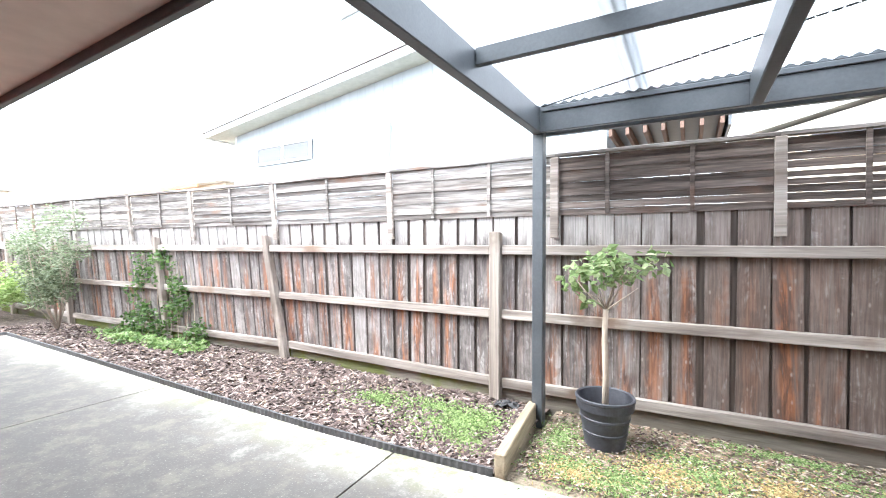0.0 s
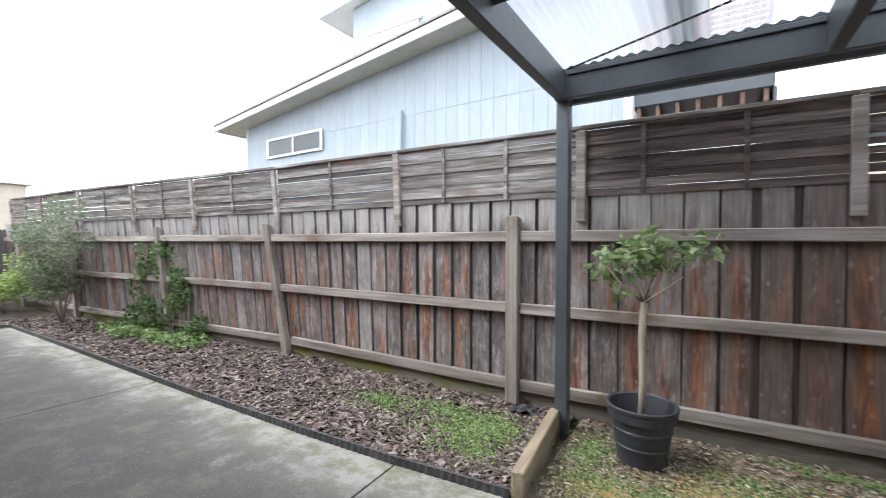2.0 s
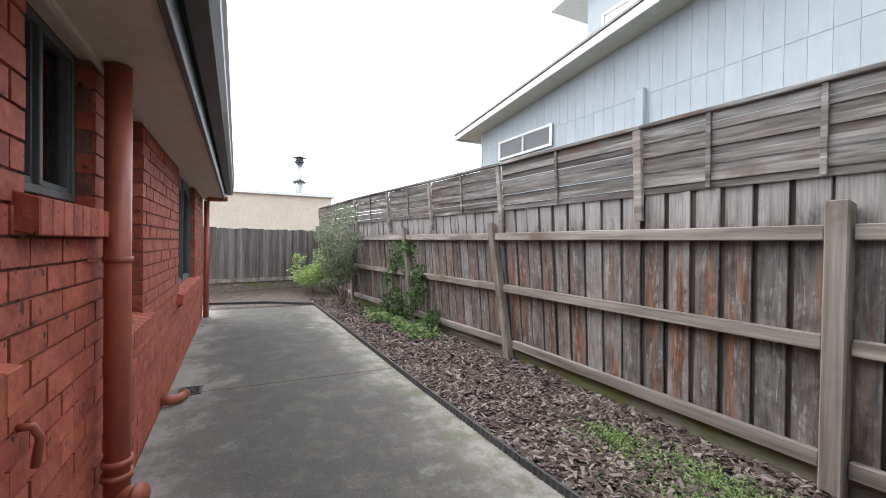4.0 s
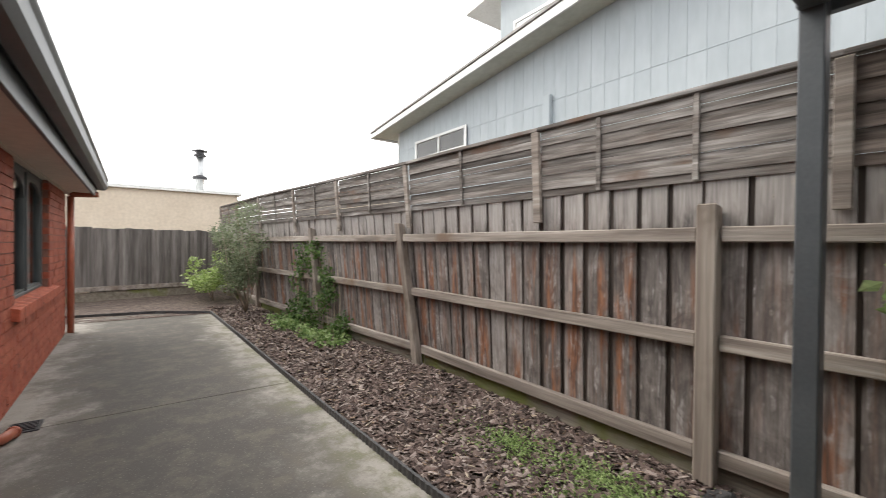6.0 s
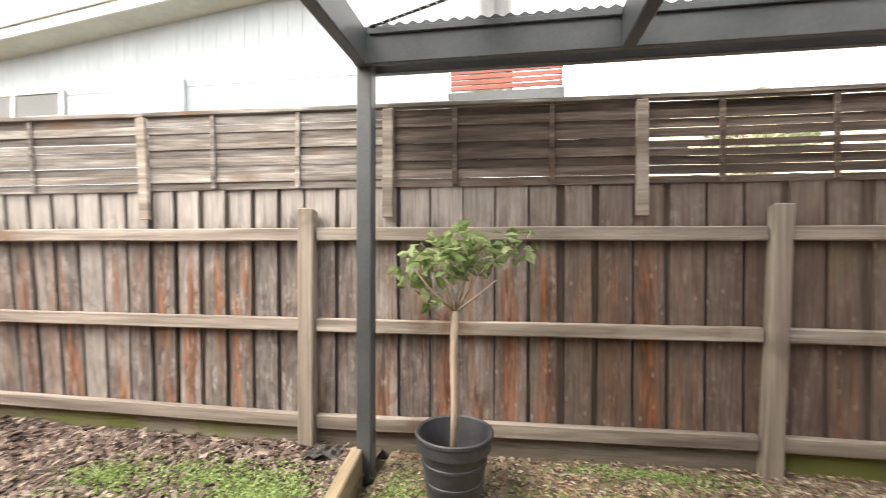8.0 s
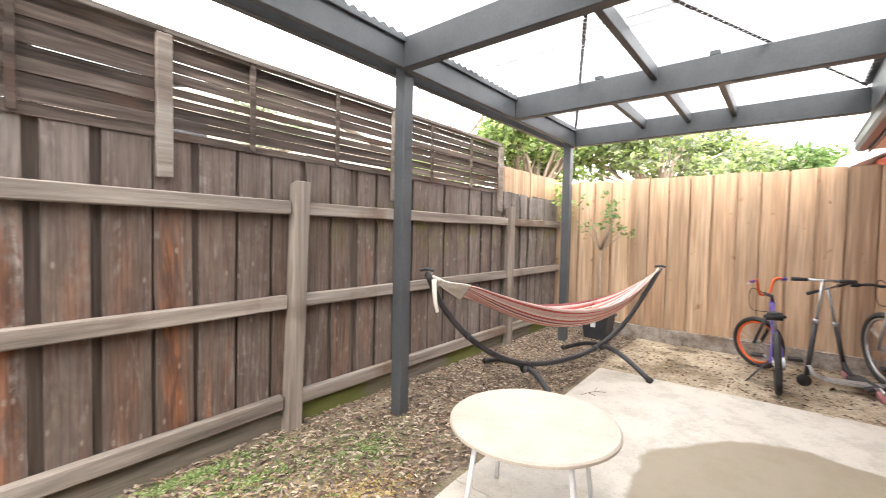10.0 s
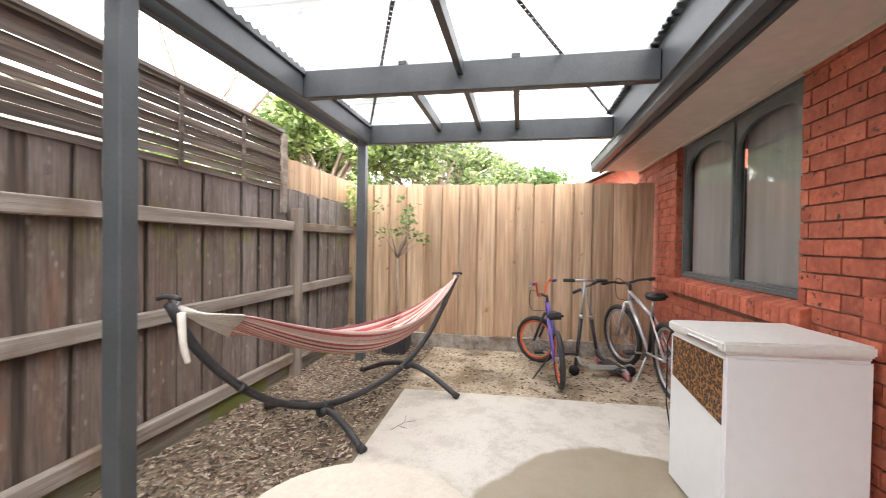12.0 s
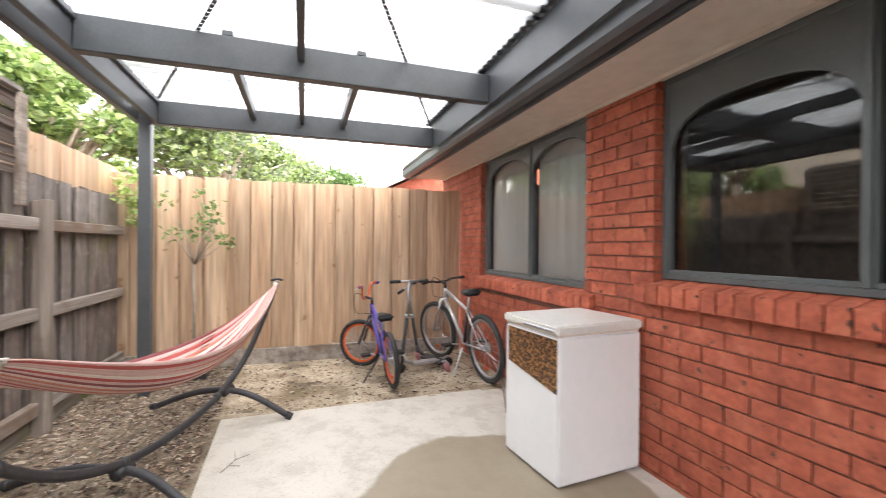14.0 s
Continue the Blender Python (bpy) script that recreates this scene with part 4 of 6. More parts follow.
# eaves, gutters and roof
eaves = thing("eaves", "cream lined eaves with charcoal fascia and gutter", "eaves", kind="structure")
for a, b, z, dy in ((HOUSE_W - 0.35, STEP, LOW, -0.15), (STEP, HOUSE_E, HIGH, 0.0)):
    own(boxes_mesh("soffit", [(a, b, 0.44, 0.955 + dy, z, z + 0.012)], M["soffit"]), eaves)
    own(boxes_mesh("soffit_trim", [(a, b, WALL + 0.002, WALL + 0.022, z - 0.022, z - 0.001)], M["soffit"]), eaves)
    part("fascia", bbox(a, b, 0.957 + dy, 0.982 + dy, z - 0.03, z + 0.17, 0.003), M["grey_paint"], eaves)
    g = bmesh.new()
    prof = [(0.985, z + 0.11), (0.985, z + 0.0), (1.0, z - 0.012), (1.06, z - 0.012), (1.085, z + 0.015), (1.085, z + 0.085), (1.098, z + 0.10), (1.098, z + 0.112), (1.08, z + 0.112), (1.075, z + 0.02), (1.05, z + 0.002), (0.99, z + 0.002)]
    if dy:  # the lower eave's gutter is deepened and raised to fit the camera's view
        prof = [(0.985 + (py - 0.985) * 1.25, z + 0.09 + (pz - z + 0.012) * 1.35) for py, pz in prof]
    cols = [[g.verts.new((q, py + dy, pz)) for py, pz in prof] for q in (a, b)]
    for k in range(len(prof)):
        j = (k + 1) % len(prof)
        g.faces.new((cols[0][k], cols[1][k], cols[1][j], cols[0][j]))
    g.faces.new(cols[0])
    g.faces.new(cols[1][::-1])
    part("gutter", g, M["grey_paint"], eaves)
roof = thing("house_roof", "grey tiled roof of the brick house", "roof", kind="structure")
for a, b, z, lip in ((HOUSE_W - 0.35, STEP, LOW, 0.87), (STEP, HOUSE_E + 0.3, HIGH, 1.02)):
    bm = bmesh.new()
    pts = [(lip, z + 0.16), (-3.5, z + 1.6), (-8.0, z + 0.16)]
    n = 13
    prev = None
    for (ya, za), (yb, zb) in zip(pts, pts[1:]):
        for i in range(n):
            u0, u1 = i / n, (i + 1) / n
            q = [(ya + (yb - ya) * u0, za + (zb - za) * u0 + 0.03), (ya + (yb - ya) * u1, za + (zb - za) * u1)]
            vs = [bm.verts.new((xx, *p)) for p in q for xx in (a, b)]
            bm.faces.new((vs[0], vs[1], vs[3], vs[2]))
    part("roof_slope", bm, M["roof_tile"], roof)
    gb = bmesh.new()
    vs = [gb.verts.new((a + 0.3, yy, zz)) for yy, zz in ((0.9, z + 0.12), (-3.5, z + 1.55), (-7.9, z + 0.12))]
    gb.faces.new(vs)
    part("gable_end", gb, M["white_trim"], roof)


def downpipe(px, py, z0, z1, r, label):
    t = thing("downpipe", label, "downpipe", (px, py, z0), kind="structure")
    part("pipe", tube([(px, py, z0), (px, py, z1)], r, 16), M["pipe_paint"], t, smooth=True)
    return t


# vent stack with its junctions, and the rain pipe on the far corner
stack = downpipe(-0.06, 0.575, 0.0, LOW - 0.005, 0.048, "terracotta painted waste stack with a clean-out branch")
for z in (0.30, 0.36, 0.10, 0.16):
    part("collar", tube([(-0.06, 0.575, z), (-0.06, 0.575, z + 0.025)], 0.058, 16), M["pipe_paint"], stack, smooth=True)
part("clean_out", tube([(-0.06, 0.575, 0.22), (0.0, 0.66, 0.24)], 0.04, 14), M["pipe_paint"], stack, smooth=True)
part("clean_out_cap", tube([(0.0, 0.66, 0.24), (0.008, 0.672, 0.244)], 0.046, 14), M["pipe_paint"], stack, smooth=True)
part("branch", tube([(-0.06, 0.575, 0.12), (0.12, 0.53, 0.10), (0.14, 0.49, 0.10)], 0.045, 14), M["pipe_paint"], stack, smooth=True)
part("side_spigot", tube([(-0.06, 0.575, 0.27), (-0.13, 0.60, 0.30)], 0.02, 10), M["pipe_paint"], stack, smooth=True)
part("bracket", tube([(-0.06, 0.575, 1.21), (-0.06, 0.575, 1.235)], 0.053, 16), M["pipe_paint"], stack, smooth=True)
part("bracket_arm", bbox(-0.05, 0.07, 0.505, 0.515, 1.216, 1.23, 0.001), M["pipe_paint"], stack)
rain = downpipe(-6.0, 0.56, 0.0, LOW - 0.06, 0.042, "terracotta painted downpipe on the house corner")
part("offset_bend", tube([(-6.0, 0.56, LOW - 0.06), (-6.0, 0.60, LOW - 0.03), (-6.05, 0.75, LOW - 0.02), (-6.06, 0.87, LOW - 0.008)], 0.04, 12), M["pipe_paint"], rain, smooth=True)

drain = thing("drain_grate", "small dark drain grate beside a terracotta tap riser", "drain", (-2.06, 0.66, 0.0))
for k in range(6):
    part("grate_bar", bbox(-2.15 + k * 0.03, -2.135 + k * 0.03, 0.60, 0.74, 0.004, 0.018, 0.002), M["black_steel"], drain)
part("grate_frame", bbox(-2.17, -1.96, 0.58, 0.76, 0.001, 0.010, 0.002), M["black_steel"], drain)
elbow = thing("pipe_elbow", "terracotta painted pipe elbow at the wall foot", "pipe", (-1.75, 0.55, 0.0))
part("elbow", tube([(-1.75, 0.505, 0.05), (-1.75, 0.56, 0.05), (-1.78, 0.61, 0.045), (-1.88, 0.64, 0.04)], 0.035, 12), M["pipe_paint"], elbow, smooth=True)
part("elbow_cap", tube([(-1.88, 0.64, 0.04), (-1.90, 0.643, 0.04)], 0.042, 12), M["pipe_paint"], elbow, smooth=True)
hook = thing("wall_hook", "rusty bent pipe stub on the brick wall", "hook", (0.62, 0.51, 0.72))
part("hook_bar", tube([(0.62, 0.50, 0.80), (0.62, 0.53, 0.80), (0.60, 0.54, 0.76), (0.60, 0.53, 0.68)], 0.012, 8), M["pipe_paint"], hook, smooth=True)

# ---- pergola ----
pergola = thing("pergola", "charcoal painted timber pergola with clear corrugated roofing", "pergola", (4.3, 2.4, 0))
PX = (1.545, 4.47, 7.2)
BEAM_Y, UNDER, TOP = 3.63, 2.29, 2.49
for x in PX:
    part("post", bbox(x - 0.045, x + 0.045, BEAM_Y - 0.045, BEAM_Y + 0.045, -0.05, UNDER + 0.12, 0.006), M["grey_paint"], pergola)
part("side_beam", bbox(1.50, 7.25, BEAM_Y + 0.0455, BEAM_Y + 0.095, UNDER, TOP, 0.005), M["grey_paint"], pergola)
part("side_beam_inner", bbox(1.50, 7.25, BEAM_Y - 0.09, BEAM_Y - 0.0455, UNDER, TOP, 0.005), M["grey_paint"], pergola)
for x in (1.545, 2.97, 4.40, 5.83, 7.2):
    part("cross_beam", bbox(x - 0.035, x + 0.035, 1.125, BEAM_Y - 0.092, UNDER - 0.005, TOP - 0.008, 0.006), M["grey_paint"], pergola)
part("wall_plate", bbox(1.50, 7.25, 1.11, 1.122, 2.27, 2.53, 0.003), M["grey_paint"], pergola)
part("back_flashing", bbox(1.50, 7.3, 1.04, 1.17, 2.54, 2.565, 0.003), M["grey_paint"], pergola)
SEG = [(1.58, 2.935), (3.005, 4.365), (4.435, 5.795), (5.865, 7.165)]
for k, (a, b) in enumerate(SEG):
    ys = (2.39,) if k < 3 else (2.02, 2.39, 2.80)
    for y in ys:
        part("purlin", bbox(a, b, y - 0.022, y + 0.022, TOP - 0.10, TOP - 0.004, 0.003), M["grey_paint"], pergola)
for x in (2.30, 3.69, 5.10, 6.52):
    part("roof_batten", bbox(x - 0.045, x + 0.045, 1.13, BEAM_Y + 0.10, TOP + 0.075, TOP + 0.115, 0.003), M["grey_paint"], pergola)
for y in (2.02, 2.80):
    part("purlin_end", bbox(5.80, 5.86, y - 0.03, y + 0.03, TOP - 0.007, TOP + 0.024, 0.003), M["grey_paint"], pergola)


def strap(a, b):
    """A flat perforated bracing strap."""
    a, b = Vector(a), Vector(b)
    d = (b - a).normalized()
    s = d.cross(Vector((0, 0, 1))) * 0.012
    up = Vector((0, 0, 0.0012))
    bm = bmesh.new()
    L = (b - a).length
    n = int(L / 0.05)
    for k in range(n):
        p, q = a + d * (L * k / n), a + d * (L * (k + 0.82) / n)
        vs = [bm.verts.new(v) for v in (p - s, p + s, q + s, q - s, p - s + up, p + s + up, q + s + up, q - s + up)]
        for f in BOX_F:
            bm.faces.new([vs[i] for i in f])
        r, e = a + d * (L * (k + 0.82) / n), a + d * (L * (k + 1) / n)
        for side in (-1, 1):
            i0, i1 = s * side, s * side * 0.45
            vs = [bm.verts.new(v) for v in (r + i0, r + i1, e + i1, e + i0, r + i0 + up, r + i1 + up, e + i1 + up, e + i0 + up)]
            for f in BOX_F:
                bm.faces.new([vs[i] for i in f])
    return bm


part("bracing_strap", strap((1.6, BEAM_Y - 0.1, TOP - 0.004), (7.15, 1.15, TOP - 0.004)), M["black_steel"], pergola)
part("bracing_strap", strap((7.15, BEAM_Y - 0.1, TOP - 0.001), (1.6, 1.15, TOP - 0.001)), M["black_steel"], pergola)


def corrugated(x0, x1, y0, y1, z, mat):
    n = int((x1 - x0) / 0.0127)
    v, f = [], []
    for i in range(n + 1):
        x = x0 + (x1 - x0) * i / n
        h = 0.009 * math.sin(2 * math.pi * x / 0.076)
        for y in (y0, (y0 + y1) / 2, y1):
            v.append((x, y, z + h + (y1 - y) * 0.012))
    for i in range(n):
        for j in range(2):
            a = i * 3 + j
            f.append((a, a + 3, a + 4, a + 1))
    return link_mesh("roof_sheet", v, f, mat, True)


def gap_shade_strip(x0, x1, y, z0, z1):
    """A dark strip added to stand for the shaded gaps under the waves of the sheet above the beam."""
    n = int((x1 - x0) / 0.0125)
    v, f = [], []
    for i in range(n + 1):
        x = x0 + (x1 - x0) * i / n
        h = z1 + 0.009 * math.sin(2 * math.pi * x / 0.076)
        v += [(x, y, z0), (x, y + 0.02, z0), (x, y + 0.02, h), (x, y, h)]
    for i in range(n):
        for q in range(4):
            f.append((i * 4 + q, i * 4 + (q + 1) % 4, i * 4 + 4 + (q + 1) % 4, i * 4 + 4 + q))
    return link_mesh("infill_strip", v, f, M["grey_paint"])


own(gap_shade_strip(1.50, 7.25, BEAM_Y - 0.088, TOP + 0.001, TOP + 0.014), pergola)
part("beam_ledge", bbox(1.60, 7.15, BEAM_Y - 0.112, BEAM_Y - 0.0915, TOP - 0.045, TOP - 0.012, 0.003), M["grey_paint"], pergola)
for k in range(8):
    a = 1.48 + k * 0.73
    own(corrugated(a, a + 0.80, 1.06, BEAM_Y + 0.13, TOP + 0.016 + (k % 2) * 0.003, M["sheet"]), pergola)


# the roof is sheared, higher in the west than the east, to fit the camera's view
for piece in pergola.children:
    base = piece.location + pergola.location
    for v in piece.data.vertices:
        if base.z + v.co.z > 1.5:
            v.co.z += 0.055 * (1 - (base.x + v.co.x - 1.5) / 5.75)


# ---- chest freezer ----
def freezer():
    t = thing("chest_freezer", "white upright-sided chest freezer with a leopard print panel", "freezer", (5.21, 0.83, 0))
    x0, x1, y0, y1 = 4.945, 5.475, 0.525, 1.125
    part("cabinet", bbox(x0, x1, y0, y1, 0.012, 0.80, 0.012, 2), M["white_enamel"], t)
    part("seal", bbox(x0 + 0.008, x1 - 0.008, y0 + 0.008, y1 - 0.008, 0.80, 0.812, 0.002), M["soffit"], t, "cream rubber lid seal")
    part("lid", bbox(x0 - 0.008, x1 + 0.008, y0 - 0.005, y1 + 0.012, 0.812, 0.862, 0.01, 2), M["lid"], t)
    part("lid_handle", bbox(x0 + 0.03, x0 + 0.30, y1 + 0.012, y1 + 0.022, 0.822, 0.838, 0.003), M["galv"], t, "chrome trim strip")
    bm = bmesh.new()
    vs = [bm.verts.new((a, b, c)) for b in (y1 + 0.001, y1 + 0.004) for a, c in ((x0 + 0.012, 0.50), (x1 - 0.04, 0.575), (x1 - 0.04, 0.785), (x0 + 0.012, 0.785))]
    for q in BOX_F:
        bm.faces.new([vs[i] for i in q])
    bmesh.ops.recalc_face_normals(bm, faces=bm.faces)
    part("patterned_panel", bm, M["leopard"], t, "brown leopard print vinyl")
    part("power_cord", tube([(x1 - 0.02, y1 + 0.004, 0.80), (x1 + 0.01, y1 + 0.012, 0.74), (x1 + 0.014, y1 + 0.01, 0.4), (x1 + 0.015, y1 - 0.05, 0.03)], 0.004, 6), M["black_rubber"], t)
    for a in (x0 + 0.05, x1 - 0.05):
        for b in (y0 + 0.05, y1 - 0.05):
            part("foot", bbox(a - 0.02, a + 0.02, b - 0.02, b + 0.02, 0.0, 0.014, 0.002), M["black_rubber"], t)
    t.matrix_basis = pose(5.22, 0.84, 0, 0, 0, 5) @ Matrix.Diagonal((0.97, 0.98, 1.0, 1))


freezer()


# ---- round table ----
def table():
    cx, cy, h, r = 4.09, 2.42, 0.45, 0.365
    t = thing("round_table", "low round cream outdoor table on thin legs", "table", (cx, cy, 0))
    part("table_top", lathe([(r - 0.012, h - 0.022), (r, h - 0.018), (r, h - 0.006), (r - 0.008, h), (0.001, h)], cx, cy, 64), M["table_top"], t)
    part("apron", lathe([(r - 0.07, h - 0.05), (r - 0.055, h - 0.05), (r - 0.055, h - 0.023), (r - 0.07, h - 0.023)], cx, cy, 48), M["white_enamel"], t)
    for k in range(4):
        a = math.pi / 4 + k * math.pi / 2 + 0.25
        c, s = math.cos(a), math.sin(a)
        part("leg", tube([(cx + 0.27 * c, cy + 0.27 * s, h - 0.03), (cx + 0.33 * c, cy + 0.33 * s, 0.0)], 0.011, 10), M["white_enamel"], t, smooth=True)


table()


# ---- foliage ----
def leaf_cloud(name, mat, centres, count, size, seed, flat=0.35, parent=None, kind="", drop=0.2):
    """Many small folded leaves scattered in clumps. centres: (x, y, z, radius, height)."""
    r = np.random.RandomState(seed)
    v, f = [], []
    weights = np.array([c[3] ** 2 * c[4] for c in centres])
    weights = weights / weights.sum()
    pick = r.choice(len(centres), count, p=weights)
    for k in pick:
        cx, cy, cz, cr, ch = centres[k]
        d = r.normal(size=3)
        d /= np.linalg.norm(d)
        d *= r.uniform(0.25, 1.0) ** 0.5
        p = Vector((cx + d[0] * cr, cy + d[1] * cr, cz + d[2] * ch))
        s = size * r.uniform(0.6, 1.25)
        a = Vector(r.normal(size=3))
        a.z = a.z * 0.6 - drop
        a.normalize()
        b = a.cross(Vector(r.normal(size=3))).normalized()
        n = a.cross(b)
        w = s * flat
        i = len(v)
        v += [p, p + a * s * 0.5 + b * w + n * w * 0.3, p + a * s, p + a * s * 0.5 - b * w + n * w * 0.3]
        f += [(i, i + 1, i + 2), (i, i + 2, i + 3)]
    o = link_mesh(name, v, f, mat)
    if kind:
        tagged(o, kind=kind)
    if parent is not None:
        own(o, parent)
    return o


def limb_set(base, tips, r0, mat, parent, name="limb", seed=0):
    r = random.Random(seed)
    for tip in tips:
        b, t = Vector(base), Vector(tip)
        m = (b + t) / 2 + Vector((r.uniform(-1, 1), r.uniform(-1, 1), r.uniform(0, 1))) * (t - b).length * 0.12
        part(name, tube([b, b.lerp(m, 0.6), m, t], r0, 6, taper=0.35), mat, parent, smooth=True)


def potted_standard():
    cx, cy = 2.09, 3.46
    t = thing("potted_tree", "small standard tree in a dark plastic pot", "potted plant", (cx, cy, 0))
    part("pot", lathe([(0.134, 0.0), (0.139, 0.01), (0.152, 0.10), (0.157, 0.105), (0.157, 0.118), (0.154, 0.122), (0.168, 0.20), (0.173, 0.205), (0.173, 0.218), (0.17, 0.222), (0.178, 0.275), (0.196, 0.278), (0.2, 0.335), (0.206, 0.34), (0.206, 0.355), (0.198, 0.36), (0.186, 0.352), (0.172, 0.28), (0.158, 0.17), (0.001, 0.17)], cx, cy, 64), M["pot"], t)
    part("potting_soil", lathe([(0.154, 0.171), (0.158, 0.18), (0.1, 0.19), (0.001, 0.196)], cx, cy, 24), M["soil"], t)
    part("trunk", tube([(cx, cy, 0.175), (cx + 0.006, cy, 0.5), (cx - 0.004, cy, 0.75), (cx + 0.004, cy, 0.98)], 0.024, 12, taper=0.8), M["bark"], t, smooth=True)
    tips = [(cx - 0.22, cy - 0.05, 1.22), (cx - 0.1, cy + 0.1, 1.36), (cx + 0.05, cy - 0.1, 1.34), (cx + 0.16, cy + 0.05, 1.3), (cx + 0.30, cy, 1.33), (cx - 0.16, cy + 0.02, 1.1), (cx + 0.1, cy + 0.12, 1.2), (cx - 0.02, cy - 0.12, 1.15), (cx + 0.22, cy - 0.06, 1.15)]
    limb_set((cx + 0.004, cy, 0.97), tips, 0.008, M["bark"], t, "branch", 4)
    cl = [(p[0], p[1], p[2], 0.10, 0.10) for p in tips[:5]] + [(cx - 0.06, cy, 1.27, 0.16, 0.13), (cx + 0.12, cy, 1.30, 0.14, 0.12), (cx - 0.27, cy - 0.02, 1.17, 0.06, 0.07), (cx + 0.36, cy, 1.33, 0.06, 0.05), (cx + 0.02, cy - 0.08, 1.42, 0.05, 0.04), (cx - 0.1, cy - 0.06, 1.05, 0.06, 0.05), (cx, cy - 0.04, 0.98, 0.05, 0.05)]
    leaf_cloud("leaves", M["leaf_pale"], cl, 250, 0.086, 8, 0.30, t, drop=0.45)


potted_standard()


# ---- neighbouring buildings ----
def prism(pts, y0, y1):
    """A solid with the outline pts (x, z) between two y."""
    bm = bmesh.new()
    a = [bm.verts.new((x, y0, z)) for x, z in pts]
    b = [bm.verts.new((x, y1, z)) for x, z in pts]
    bm.faces.new(a)
    bm.faces.new(b[::-1])
    for k in range(len(pts)):
        j = (k + 1) % len(pts)
        bm.faces.new((a[k], b[k], b[j], a[j]))
    bmesh.ops.recalc_face_normals(bm, faces=bm.faces)
    return bm


def rake(x):
    return 4.30 + 0.108 * (x + 8.62)


nb = thing("neighbour_house", "pale blue clad two-storey house with a low white gable roof", "house", (-3.4, 9, 0))
NW, NE, NY = -8.06, 1.25, 7.0
part("wall", prism([(NW, -0.1), (NE, -0.1), (NE, rake(NE)), (NW, rake(NW))], NY + 0.008, 14.0), M["cladding"], nb)
x = NW
while x < NE - 0.02:
    w = min(0.236, NE - x)
    for z0, z1 in ((2.0, 3.845), (3.855, None)):
        za, zb = (rake(x) - 0.01, rake(x + w) - 0.01) if z1 is None else (z1, z1)
        part("cladding_board", prism([(x, z0), (x + w, z0), (x + w, zb), (x, za)], NY, NY + 0.0075), M["cladding"], nb)
    x += 0.24
part("corner_trim", bbox(NW - 0.03, NW + 0.03, NY - 0.02, NY + 0.05, 2.0, rake(NW), 0.004), M["white_trim"], nb)
part("eave_lining", prism([(-8.62, rake(-8.62)), (2.2, rake(2.2)), (2.2, rake(2.2) + 0.03), (-8.62, rake(-8.62) + 0.03)], 6.52, 14.4), M["eave_lining"], nb)
part("barge_board", prism([(-8.66, rake(-8.66) - 0.02), (2.2, rake(2.2) - 0.02), (2.2, rake(2.2) + 0.17), (-8.66, rake(-8.66) + 0.10)], 6.48, 6.515), M["white_trim"], nb)
part("roof", prism([(-8.75, rake(-8.75) + 0.12), (2.25, rake(2.25) + 0.19), (2.25, rake(2.25) + 0.24), (-8.75, rake(-8.75) + 0.16)], 6.46, 14.5), M["roof_tile"], nb)
part("roof_gutter", bbox(-8.80, -8.66, 6.5, 14.4, rake(-8.62) - 0.02, rake(-8.62) + 0.10, 0.01), M["white_trim"], nb)
w = part("window", bbox(-7.14, -5.13, NY - 0.03, NY - 0.001, 3.48, 3.93, 0.003), M["black_steel"], nb, "white framed highlight window")
for a, b, c, d in ((-7.16, -7.08, 3.46, 3.95), (-5.19, -5.11, 3.46, 3.95), (-7.08, -5.19, 3.89, 3.95), (-7.08, -5.19, 3.46, 3.52), (-6.17, -6.11, 3.52, 3.89)):
    part("frame", bbox(a, b, NY - 0.06, NY - 0.032, c, d, 0.003), M["white_trim"], w)
for a, b in ((-7.08, -6.17), (-6.11, -5.19)):
    bm = bmesh.new()
    bm.faces.new([bm.verts.new(p) for p in ((a, NY - 0.036, 3.52), (b, NY - 0.036, 3.52), (b, NY - 0.036, 3.89), (a, NY - 0.036, 3.89))])
    part("pane", bm, M["glass"], w)
part("flue_box", bbox(-2.98, -2.82, NY - 0.09, NY - 0.002, 2.2, 3.96, 0.01), M["cladding"], nb)
# upper storey set back
part("upper_wall", prism([(-6.2, 5.0), (0.0, 5.0), (0.0, 8.6), (-6.2, 7.9)], 9.0, 13.5), M["cladding"], nb)
part("upper_eave", prism([(-7.3, 7.82), (0.6, 8.62), (0.6, 8.76), (-7.3, 7.94)], 8.7, 14.0), M["white_trim"], nb)
# pale metal pane: the sky's reflection in the glass is put into its surface
uw = part("upper_window", bbox(-5.6, -3.9, 8.96, 8.999, 6.55, 7.02, 0.003), M["galv"], nb)
for a, b, c, d in ((-5.68, -3.82, 6.98, 7.06), (-5.68, -3.82, 6.50, 6.56), (-5.68, -5.60, 6.56, 6.98)):
    part("frame", bbox(a, b, 8.94, 8.998, c, d, 0.003), M["white_trim"], uw)
# red slatted balcony
bal = part("balcony", bbox(1.35, 2.95, 6.95, 9.6, 3.28, 3.48, 0.01), M["grey_paint"], nb, "grey edged balcony with red slats")
for k in range(12):
    part("balustrade_slat", bbox(1.40, 2.93, 6.955, 6.975, 3.51 + k * 0.075, 3.567 + k * 0.075, 0.002), M["red_stain"], bal)
for xx in (1.40, 2.15, 2.90):
    part("baluster_post", bbox(xx - 0.025, xx + 0.025, 6.977, 7.02, 3.48, 4.42, 0.003), M["white_trim"], bal)
for k in range(7):
    part("joist", bbox(1.40 + k * 0.24, 1.45 + k * 0.24, 6.98, 9.5, 3.12, 3.278, 0.004), M["dark_timber"], bal)
